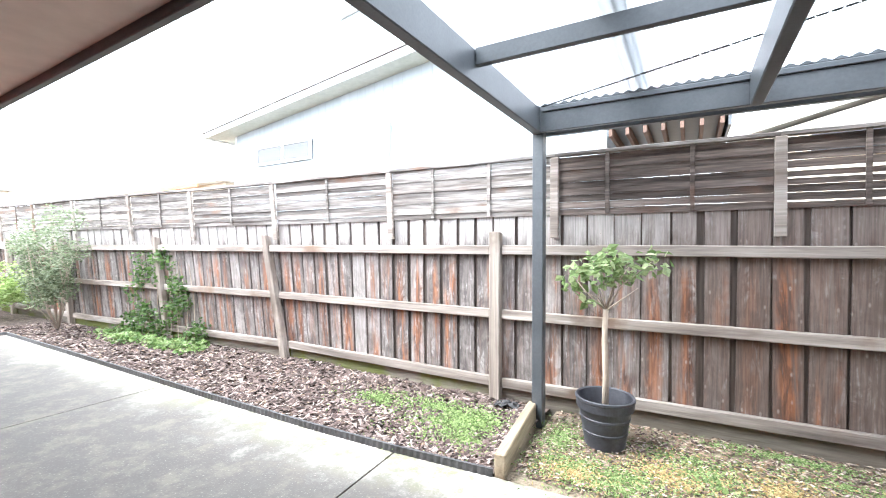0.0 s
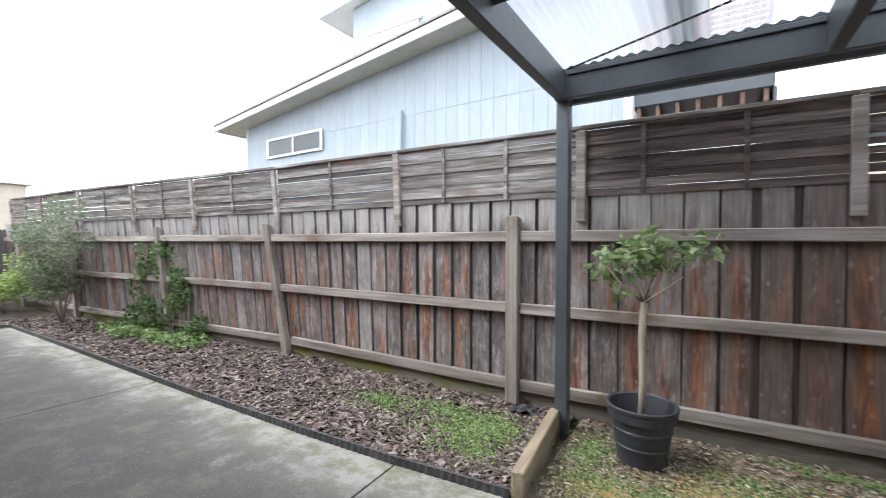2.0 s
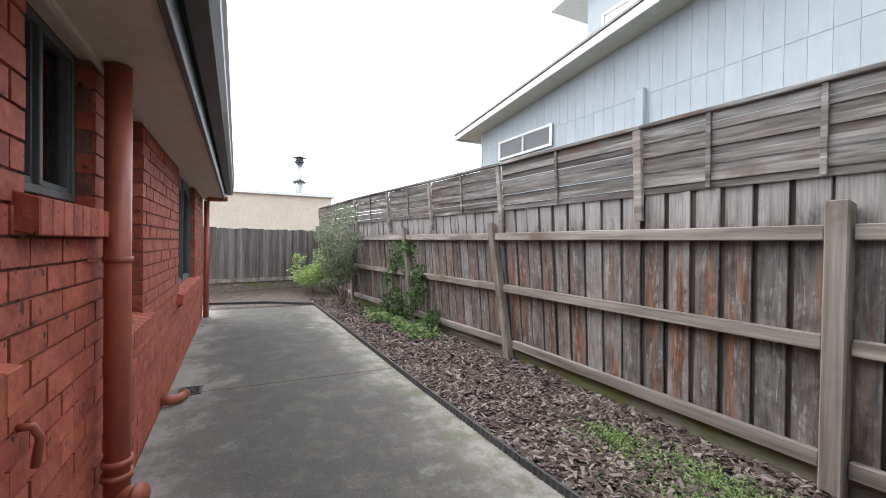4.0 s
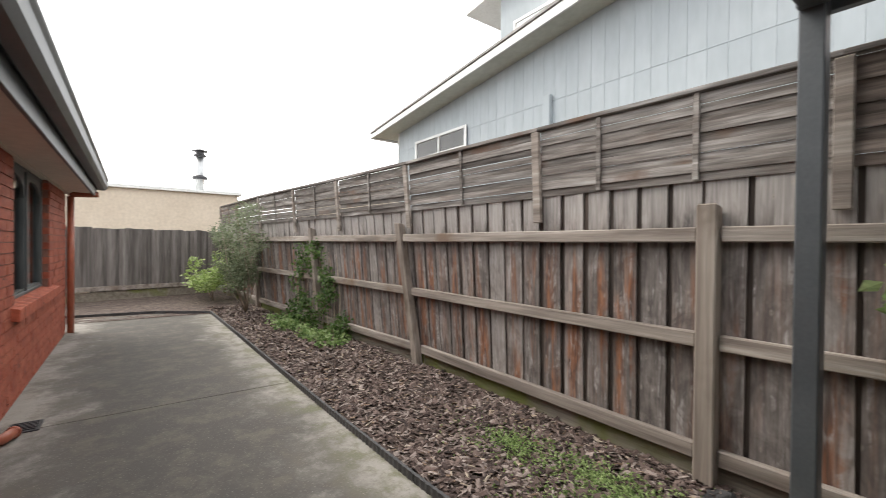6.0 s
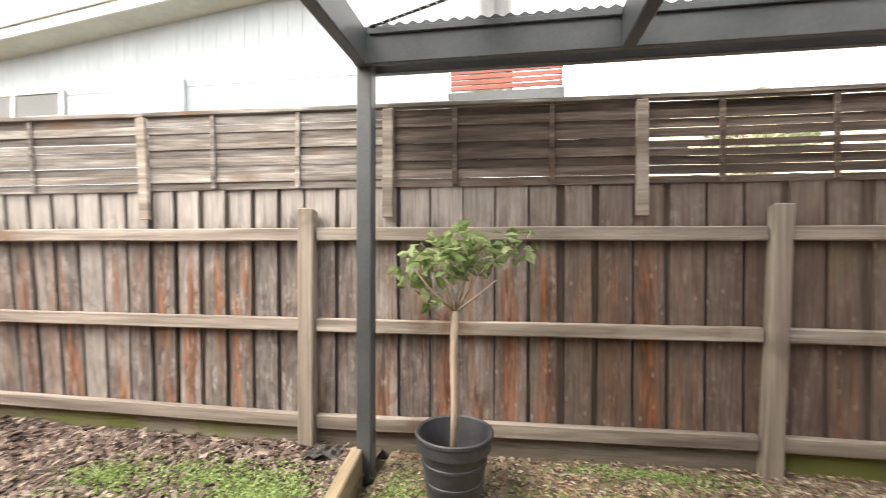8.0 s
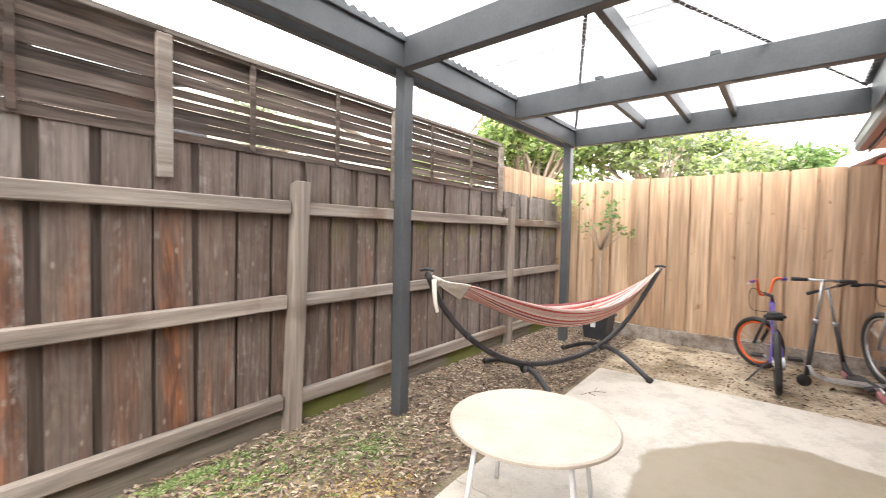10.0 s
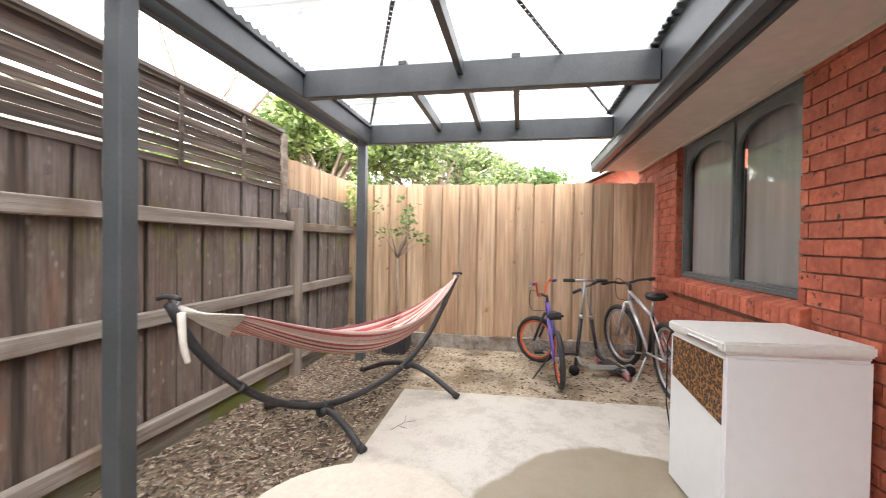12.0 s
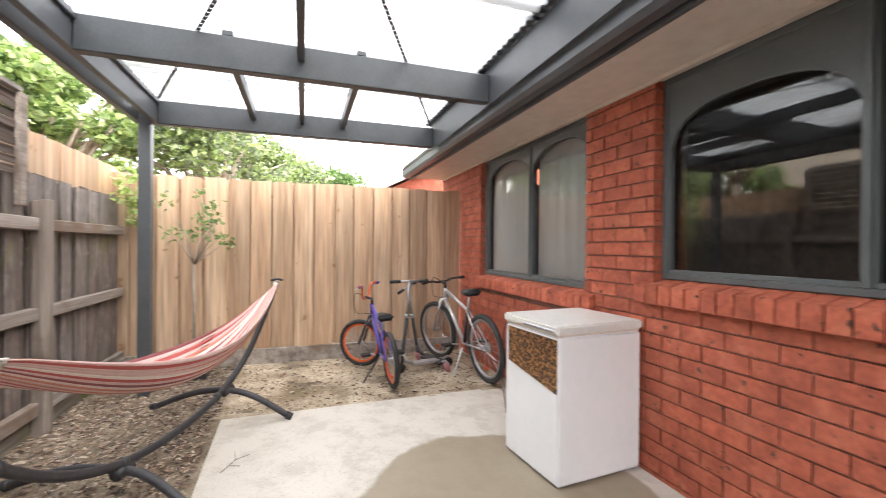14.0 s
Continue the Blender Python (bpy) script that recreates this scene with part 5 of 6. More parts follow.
part("edge_board", bbox(2.93, 2.97, 6.95, 9.6, 3.08, 3.278, 0.004), M["grey_paint"], bal)
part("knee_brace", tube([(1.30, 7.0, 2.9), (1.30, 6.93, 3.5)], 0.07, 8), M["white_trim"], bal)


nb.location += Vector((0.12, 0.15, 0.0))


def far_block(name, label, x0, x1, y0, y1, z1, mat, roof_mat, over=0.3):
    t = thing(name, label, "house", ((x0 + x1) / 2, (y0 + y1) / 2, 0))
    part("wall", bbox(x0, x1, y0, y1, -0.1, z1, 0.01), mat, t)
    part("roof", bbox(x0 - over, x1 + over, y0 - over, y1 + over, z1, z1 + 0.10, 0.01), roof_mat, t)
    return t


shed = far_block("cream_outbuilding", "cream rendered building with a flat roof and a steel flue", -20.0, -14.0, -6.0, 4.05, 2.96, M["cream_wall"], M["white_trim"], 0.12)
flue = part("flue", tube([(-15.0, 3.02, 3.0), (-15.0, 3.02, 4.35)], 0.13, 16), M["galv"], shed, "galvanised flue with a cowl", smooth=True)
part("cowl", lathe([(0.17, 4.35), (0.20, 4.37), (0.17, 4.42), (0.13, 4.44), (0.13, 4.52), (0.26, 4.54), (0.02, 4.62)], -15.0, 3.02, 18), M["black_steel"], flue)
part("flashing", lathe([(0.24, 3.55), (0.24, 3.62), (0.14, 3.68)], -15.0, 3.02, 16), M["black_steel"], flue)
shed.location.y += 0.16
ob = far_block("flat_roofed_house", "low pale house with an orange timber fascia", -26.0, -13.0, 10.0, 16.0, 3.9, M["cream_wall"], M["white_trim"], 0.4)
part("fascia", bbox(-19.5, -14.2, 9.58, 9.62, 3.75, 3.9, 0.005), M["orange_trim"], ob)
part("upper_roof", bbox(-19.0, -14.0, 9.7, 14.0, 4.0, 4.28, 0.02), M["white_trim"], ob)
cg = thing("cream_gabled_house", "cream house with a shallow grey gable roof behind the fence", "house", (9, 18, 0))
part("wall", prism([(4.1, -0.1), (14.0, -0.1), (14.0, 4.3), (9.0, 5.55), (4.1, 4.3)], 14.0, 22.0), M["cream_wall"], cg)
part("roof_slope", prism([(3.6, 4.30), (9.0, 5.68), (9.0, 5.86), (3.6, 4.48)], 13.86, 22.4), M["white_trim"], cg)
part("roof_slope", prism([(9.0, 5.68), (14.5, 4.30), (14.5, 4.48), (9.0, 5.86)], 13.86, 22.4), M["white_trim"], cg)
gw = part("window", bbox(5.2, 7.2, 13.95, 13.999, 3.7, 4.3, 0.01), M["black_steel"], cg, "white framed window")
part("frame", bbox(5.1, 7.3, 13.93, 13.96, 3.62, 3.70, 0.005), M["white_trim"], gw)
bh = thing("brick_gable_house", "red brick house with a white barge board behind the pine fence", "house", (15, -3, 0))
bm = bmesh.new()
ya = [(0.55, -0.1), (-6.5, -0.1), (-6.5, 2.5), (-2.9, 4.25), (0.55, 2.55)]
fr, bk = [[bm.verts.new((xx, y, z)) for y, z in ya] for xx in (12.0, 19.0)]
bm.faces.new(fr)
bm.faces.new(bk[::-1])
for k in range(5):
    j = (k + 1) % 5
    bm.faces.new((fr[k], bk[k], bk[j], fr[j]))
bmesh.ops.recalc_face_normals(bm, faces=bm.faces)
part("wall", bm, M["brick"], bh)
for s, (p, q) in enumerate((((1.0, 2.33), (-2.9, 4.25)), ((-6.9, 2.33), (-2.9, 4.25)))):
    bm = bmesh.new()
    vs = [bm.verts.new(v) for v in [(11.7, p[0], p[1] + 0.05), (11.7, q[0], q[1] + 0.05), (19.2, q[0], q[1] + 0.05), (19.2, p[0], p[1] + 0.05), (11.7, p[0], p[1] + 0.25), (11.7, q[0], q[1] + 0.25), (19.2, q[0], q[1] + 0.25), (19.2, p[0], p[1] + 0.25)]]
    for f in BOX_F:
        bm.faces.new([vs[i] for i in f])
    bmesh.ops.recalc_face_normals(bm, faces=bm.faces)
    part("roof_slope", bm, M["white_trim"], bh)


# ---- trees and shrubs ----
def tree(label, x, y, trunk_h, crown, mats, seed, leaves=1800, size=0.22, r=0.16):
    t = thing("tree", label, "tree", (x, y, 0))
    rr = random.Random(seed)
    part("trunk", tube([(x, y, -0.1), (x + 0.05, y, trunk_h * 0.5), (x, y + 0.06, trunk_h)], r, 9, taper=0.6), M["bark"], t, smooth=True)
    limb_set((x, y + 0.06, trunk_h), [(c[0], c[1], c[2]) for c in crown], r * 0.45, M["bark"], t, "limb", seed)
    for k, m in enumerate(mats):
        leaf_cloud("crown", m, crown, leaves // len(mats), size, seed * 7 + k, 0.3, t, drop=0.1)
    return t


def clumps(x, y, z, r, h, n, seed, cr=0.45):
    q = random.Random(seed)
    out = []
    for _ in range(n):
        a, d = q.uniform(0, 6.28), math.sqrt(q.random()) * r
        zz = z + q.uniform(-h, h) * (1 - 0.5 * d / r)
        c = cr * q.uniform(0.6, 1.2)
        out.append((x + d * math.cos(a), y + d * math.sin(a), zz, c, c * 0.75))
    return out


tree("broad leafy green tree beyond the pine fence", 13.6, 7.3, 2.2, clumps(13.6, 7.3, 4.0, 1.9, 1.6, 36, 1, 0.6), [M["leaf_bright"], M["leaf"]], 1, 9000, 0.2)
tree("olive-green tree beyond the pine fence", 16.0, 4.6, 2.0, clumps(16.0, 4.6, 3.6, 2.5, 1.6, 40, 2, 0.6), [M["leaf_grey"], M["leaf_bright"]], 2, 11000, 0.17)
tree("small rounded dark green tree behind the fence", 18.0, 2.0, 1.8, clumps(18.0, 2.0, 3.2, 1.3, 0.75, 18, 3, 0.5), [M["leaf_dark"], M["leaf"]], 3, 3000, 0.16)
tree("tall green tree behind the slatted screen", 11.8, 9.6, 2.8, clumps(11.8, 9.6, 3.0, 1.5, 0.9, 20, 4, 0.45), [M["leaf_grey"], M["leaf_bright"]], 4, 4200, 0.17)
tree("grey-green tree beside the cream gabled house", 7.9, 12.0, 2.6, clumps(7.9, 12.0, 4.0, 1.3, 0.9, 14, 5, 0.4), [M["leaf_grey"]], 5, 1500, 0.14)
# a bare gum tree against the sky
bare = thing("bare_tree", "nearly bare tree with thin grey branches", "tree", (10.2, 8.0, 0))
part("trunk", tube([(10.2, 8.0, -0.1), (10.15, 8.0, 1.6), (10.2, 8.05, 2.8)], 0.12, 9, taper=0.6), M["bark"], bare, smooth=True)
brn = random.Random(17)
tips = []
for k in range(9):
    a = brn.uniform(0, 6.28)
    tips.append((10.2 + 1.9 * math.cos(a), 8.0 + 1.9 * math.sin(a), brn.uniform(4.0, 6.6)))
limb_set((10.2, 8.05, 2.75), tips, 0.035, M["bark"], bare, "limb", 17)
for k, tp in enumerate(tips):
    twigs = [(tp[0] + brn.uniform(-0.9, 0.9), tp[1] + brn.uniform(-0.9, 0.9), tp[2] + brn.uniform(-0.5, 0.8)) for _ in range(3)]
    limb_set(tp, twigs, 0.012, M["bark"], bare, "twig", 40 + k)
leaf_cloud("leaves", M["leaf_grey"], [(t[0], t[1], t[2], 0.35, 0.25) for t in tips], 260, 0.09, 19, 0.25, bare)

wisp = thing("wispy_shrub", "wispy grey-green shrub against the old fence", "shrub", (-6.5, 2.95, 0))
stems = [(-6.5 + random.Random(k).uniform(-0.75, 0.75), 2.95 + random.Random(k + 9).uniform(-0.45, 0.2), random.Random(k + 5).uniform(0.9, 1.95)) for k in range(16)]
limb_set((-6.5, 3.0, 0.0), stems, 0.010, M["bark"], wisp, "stem", 6)
leaf_cloud("foliage", M["leaf_grey"], [(s[0], s[1], s[2], 0.22, 0.2) for s in stems] + [((s[0] - 6.5) / 2, (s[1] + 2.95) / 2, s[2] * 0.55, 0.22, 0.22) for s in stems], 7500, 0.058, 12, 0.22, wisp)
bush = thing("green_bush", "low bright green leafy bush in the far corner", "shrub", (-8.7, 2.75, 0))
limb_set((-8.7, 2.75, 0), [(-8.9, 2.6, 0.7), (-8.5, 2.8, 0.8), (-8.7, 2.5, 0.6)], 0.012, M["bark"], bush, "stem", 8)
leaf_cloud("foliage", M["leaf_bright"], clumps(-8.7, 2.7, 0.65, 0.6, 0.5, 16, 8, 0.25), 2800, 0.07, 13, 0.35, bush)
ivy = thing("ivy", "sparse dark ivy climbing a leaning fence post", "ivy", (-4.3, 3.4, 0))
rv = random.Random(5)
ivc = []
for k in range(70):
    zz = rv.random() ** 1.6 * 1.3
    xx = -4.3 + rv.uniform(-1, 1) * (1.15 - 0.65 * zz)
    ivc.append((xx - 0.1 * zz, fence_y(xx) - 0.13, zz, 0.12, 0.12))
for k in range(24):
    xx = rv.uniform(-5.4, -3.0)
    ivc.append((xx, fence_y(xx) - rv.uniform(0.1, 0.5), 0.06, 0.16, 0.07))
for k in range(9):
    xx = -5.0 + 0.18 * k
    part("runner", tube([(xx, fence_y(xx) - 0.08, 0.0), (xx + rv.uniform(-0.1, 0.1), fence_y(xx) - 0.075, 0.6), (xx + rv.uniform(-0.25, 0.1), fence_y(xx) - 0.07, 1.2)], 0.006, 5), M["bark"], ivy)
leaf_cloud("leaves", M["leaf_dark"], ivc[:70], 2100, 0.055, 14, 0.42, ivy)
leaf_cloud("ground_leaves", M["leaf"], ivc[70:], 1300, 0.055, 15, 0.42, ivy)


# ---- loose ground cover ----
def scatter(name, label, mat, spots, count, size, seed, z, lift, thick=0.25):
    """Flakes lying about: spots are functions that return (x, y)."""
    r = random.Random(seed)
    v, f = [], []
    for _ in range(count):
        x, y = spots(r)
        s = size * r.uniform(0.4, 1.3)
        a = r.uniform(0, 6.28)
        d = Vector((math.cos(a), math.sin(a), r.uniform(-lift, lift)))
        e = Vector((-math.sin(a), math.cos(a), r.uniform(-lift, lift))) * r.uniform(0.2, 0.55)
        p = Vector((x, y, z(x, y) + r.uniform(0.0, 0.012)))
        i = len(v)
        up = Vector((0, 0, s * thick))
        v += [p - d * s / 2 - e * s / 2, p + d * s / 2 - e * s / 2 * 0.7, p + d * s / 2 + e * s / 2, p - d * s / 2 + e * s / 2 * 0.8, p + up]
        f += [(i, i + 1, i + 4), (i + 1, i + 2, i + 4), (i + 2, i + 3, i + 4), (i + 3, i, i + 4)]
    return tagged(link_mesh(name, v, f, mat), label, "ground cover", kind="stuff")


def bed_spot(r):
    x = 1.5 - 9.0 * r.random() ** 1.5
    return x, edge_y(x) + 0.04 + r.random() * (fence_y(x) - edge_y(x) - 0.06)


def bed_z(x, y):
    return 0.012 + 0.045 * 0.6 * noise.noise((x * 2.2 + 5.0, y * 2.2, 0))


def gravel_spot(r):
    if r.random() < 0.09:
        return r.uniform(6.5, 7.9), r.uniform(0.55, 3.0)
    x = r.uniform(1.65, 7.9)
    lo = along(x, [(1.6, 2.72), (4.1, 2.87), (6.46, 2.95), (8.0, 2.95)])
    return x, lo + 0.02 + r.random() * (fence_y(x) - lo - 0.03)


def flat_z(x, y):
    return 0.0


scatter("mulch_chips", "dark reddish bark chips strewn over the bed", M["chip"], bed_spot, 16000, 0.058, 21, bed_z, 0.6, 0.10)
scatter("pale_chips", "pale weathered bark chips on the mulch", M["litter"], bed_spot, 2200, 0.05, 22, bed_z, 0.35, 0.1)
scatter("leaf_litter", "dry brown leaf litter and gravel", M["litter"], gravel_spot, 13000, 0.032, 23, flat_z, 0.3, 0.2)
scatter("dark_litter", "dark dead leaves on the gravel", M["chip"], gravel_spot, 3500, 0.035, 24, flat_z, 0.3, 0.15)


def blob_spot(blobs):
    def spot(r):
        bx, by, br, bh = r.choice(blobs)
        a, d = r.uniform(0, 6.28), r.gauss(0, 0.5)
        return bx + br * d * math.cos(a), by + bh * d * math.sin(a)
    return spot


scatter("moss_patch", "bright green moss and clover by the sleeper", M["moss"], blob_spot([(1.05, 3.25, 0.55, 0.4), (1.05, 3.2, 0.4, 0.3), (0.7, 3.4, 0.5, 0.25), (1.25, 2.95, 0.35, 0.2), (0.8, 3.1, 0.5, 0.4), (1.15, 3.3, 0.3, 0.3), (0.1, 3.3, 0.6, 0.3)]), 6500, 0.02, 25, lambda x, y: 0.022, 0.6, 0.5)
scatter("moss_patch", "soft green moss on the damp gravel", M["moss"], blob_spot([(1.95, 3.0, 0.35, 0.3), (2.3, 3.05, 0.45, 0.25), (1.8, 3.4, 0.2, 0.4), (3.2, 3.85, 0.7, 0.1), (2.7, 3.3, 0.4, 0.3)]), 8500, 0.018, 26, lambda x, y: 0.0, 0.6, 0.45)
scatter("dry_moss", "orange-brown dry moss on the damp gravel", M["dry_moss"], blob_spot([(2.5, 3.2, 0.4, 0.35), (3.1, 3.35, 0.5, 0.35), (2.0, 2.95, 0.3, 0.2), (3.6, 3.1, 0.5, 0.25)]), 7000, 0.018, 27, flat_z, 0.6, 0.4)
scatter("moss_patch", "thin green moss spreading over the gravel", M["moss"], blob_spot([(2.6, 3.5, 0.7, 0.3), (3.4, 3.6, 0.8, 0.3), (2.2, 2.9, 0.5, 0.2), (4.0, 3.4, 0.6, 0.4)]), 5000, 0.017, 28, flat_z, 0.6, 0.4)


# ---- hammock on its stand ----
def smooth_path(pts, n=6):
    """A curve through the points."""
    P = [Vector(p) for p in pts]
    P = [P[0] * 2 - P[1]] + P + [P[-1] * 2 - P[-2]]
    out = []
    for i in range(1, len(P) - 2):
        a, b, c, d = P[i - 1:i + 3]
        for k in range(n):
            t = k / n
            out.append(0.5 * ((2 * b) + (c - a) * t + (2 * a - 5 * b + 4 * c - d) * t * t + (3 * b - a - 3 * c + d) * t ** 3))
    return out + [P[-2]]


ARC = [(4.48, 3.40, 0.99), (4.62, 3.38, 0.76), (4.86, 3.34, 0.52), (5.15, 3.28, 0.33), (5.5, 3.20, 0.20), (5.9, 3.08, 0.16), (6.3, 2.93, 0.22), (6.65, 2.79, 0.40), (6.95, 2.68, 0.68), (7.2, 2.60, 0.93)]


def hammock_stand():
    t = thing("hammock_stand", "black curved tubular steel hammock stand", "hammock stand", (5.8, 3.1, 0))
    part("curved_beam", tube(smooth_path(ARC), 0.022, 12), M["black_steel"], t, smooth=True)
    for a, m, b in (((5.34, 2.88, 0.02), (5.5, 3.2, 0.165), (5.80, 3.80, 0.03)), ((6.33, 2.46, 0.02), (6.42, 2.885, 0.225), (6.82, 3.45, 0.02))):
        part("foot_bar", tube(smooth_path([a, Vector(a).lerp(Vector(m), 0.55) + Vector((0, 0, 0.035)), m, Vector(m).lerp(Vector(b), 0.45) + Vector((0, 0, 0.035)), b]), 0.022, 10), M["black_steel"], t, smooth=True)
        for e in (a, b):
            d = (Vector(m) - Vector(e)).normalized() * 0.02
            part("rubber_foot", tube([Vector(e) - d, Vector(e) + d], 0.028, 10), M["black_rubber"], t, smooth=True)
        part("clamp", tube([Vector(m) - Vector((0.045, -0.012, 0)), Vector(m) + Vector((0.045, -0.012, 0))], 0.034, 12), M["black_steel"], t, smooth=True)
    for p, q, s in ((ARC[0], ARC[1], -1), (ARC[-1], ARC[-2], 1)):
        p = Vector(p)
        part("end_bracket", tube([p + Vector((-0.01, 0.05, 0.02)), p + Vector((0, 0.02, 0.03)), p + Vector((0, -0.02, 0.03)), p + Vector((0.01, -0.05, 0.02))], 0.011, 8), M["black_steel"], t, smooth=True)
        part("hook", tube([p + Vector((0, 0, 0.02)), p + Vector((-0.03 * s, 0, -0.015)), p + Vector((-0.05 * s, 0, 0.01))], 0.006, 6), M["galv"], t)
    for k in (2, 4, 6, 8):
        p = Vector(ARC[k])
        d = (Vector(ARC[min(k + 1, 9)]) - Vector(ARC[k - 1])).normalized() * 0.02
        part("sleeve_joint", tube([p - d, p + d], 0.025, 12), M["black_steel"], t, smooth=True)


hammock_stand()
STRIPES = [surf("stripe_" + n, [c, tuple(min(1, q * 1.2) for q in c)], 30, 0.9, 0.3, vary=0.08) for n, c in (
    ("cream", (0.66, 0.58, 0.53)), ("red", (0.42, 0.09, 0.08)), ("pink", (0.56, 0.38, 0.36)), ("orange", (0.50, 0.19, 0.13)), ("maroon", (0.24, 0.075, 0.08)), ("peach", (0.62, 0.49, 0.44)))]
stripe_pick = random.Random(12)
ORDER = [stripe_pick.choice((0, 5, 2, 2) if k % 2 else (1, 5, 2, 4, 1, 3)) for k in range(72)]


def hammock():
    t = thing("hammock", "striped red and cream cotton hammock hanging from a stand", "hammock", (5.8, 3.05, 0.5))
    a, b = Vector((4.78, 3.31, 0.845)), Vector((7.06, 2.64, 0.88))
    side = Vector((b.y - a.y, a.x - b.x, 0)).normalized()
    nu, nv = 40, len(ORDER)
    v, f, mi = [], [], []
    for i in range(nu + 1):
        u = i / nu
        w = 0.075 + 0.125 * math.sin(math.pi * u) ** 0.7
        base = a.lerp(b, u)
        base.z -= 1.52 * u * (1 - u) * (1 + 0.25 * (u - 0.5))
        for j in range(nv + 1):
            s = -1 + 2 * j / nv
            z = base.z + 0.16 * math.sin(math.pi * u) ** 0.8 * abs(s) ** 1.7
            z += 0.055 * s * (1 - math.sin(math.pi * u))
            z += 0.006 * math.sin(j * 2.1 + u * 3) * (0.4 + math.sin(math.pi * u))
            p = base + side * (w * s * (1 - 0.25 * abs(s)))
            v.append((p.x, p.y, z))
    for i in range(nu):
        for j in range(nv):
            q = i * (nv + 1) + j
            f.append((q, q + nv + 1, q + nv + 2, q + 1))
            mi.append(ORDER[j])
    o = link_mesh("cloth", v, f, STRIPES, True)
    o.data.polygons.foreach_set("material_index", mi)
    sol = o.modifiers.new("thickness", "SOLIDIFY")
    sol.thickness = 0.004
    own(o, t)
    for end, row, tip in ((a, 0, Vector((4.52, 3.395, 0.965))), (b, nu, Vector((7.175, 2.605, 0.925)))):
        for j in range(0, nv + 1, 4):
            p = Vector(v[row * (nv + 1) + j])
            part("cord", tube([p, p.lerp(tip, 0.6) + Vector((0, 0, -0.012)), tip], 0.006, 5), M["rope"], t, smooth=True)
        part("end_whipping", tube([tip.lerp(end, 0.02), tip.lerp(end, 0.25)], 0.017, 8), M["rope"], t, smooth=True)
    part("hanging_tail", tube(smooth_path([(4.51, 3.37, 0.95), (4.495, 3.35, 0.87), (4.50, 3.345, 0.80), (4.515, 3.34, 0.74)]), 0.017, 10, taper=0.7), M["rope"], t, "knotted white rope tail", smooth=True)


hammock()


# ---- bicycles and scooters ----
def ring(c, r, axis, n=32):
    c, axis = Vector(c), Vector(axis).normalized()
    s = axis.cross(Vector((0, 0, 1))).normalized()
    u = s.cross(axis)
    return [c + r * (math.cos(2 * math.pi * k / n) * s + math.sin(2 * math.pi * k / n) * u) for k in range(n)]


def wheel(parent, c, r, axis, tyre_w, rim_mat, spokes=20):
    c, axis = Vector(c), Vector(axis).normalized()
    w = part("wheel", tube([c - axis * 0.03, c + axis * 0.03], 0.022, 10), M["galv"], parent, at=c)
    part("tyre", tube(ring(c, r - tyre_w, axis, 40), tyre_w, 8, True), M["black_rubber"], w, smooth=True)
    part("rim", tube(ring(c, r - 2.2 * tyre_w, axis, 40), tyre_w * 0.55, 6, True), rim_mat, w, smooth=True)
    bm = bmesh.new()
    for k, p in enumerate(ring(c, r - 2.3 * tyre_w, axis, spokes)):
        sp = tube([c + axis * (0.025 if k % 2 else -0.025), p], 0.0016, 4)
        me = bpy.data.meshes.new("tmp")
        sp.to_mesh(me)
        sp.free()
        bm.from_mesh(me)
        bpy.data.meshes.remove(me)
    part("spokes", bm, M["galv"], w)
    part("reflector", bbox(c.x - 0.03, c.x + 0.03, c.y - 0.012, c.y + 0.012, c.z - r * 0.62, c.z - r * 0.55, 0.002), M["orange"], w)
    return w


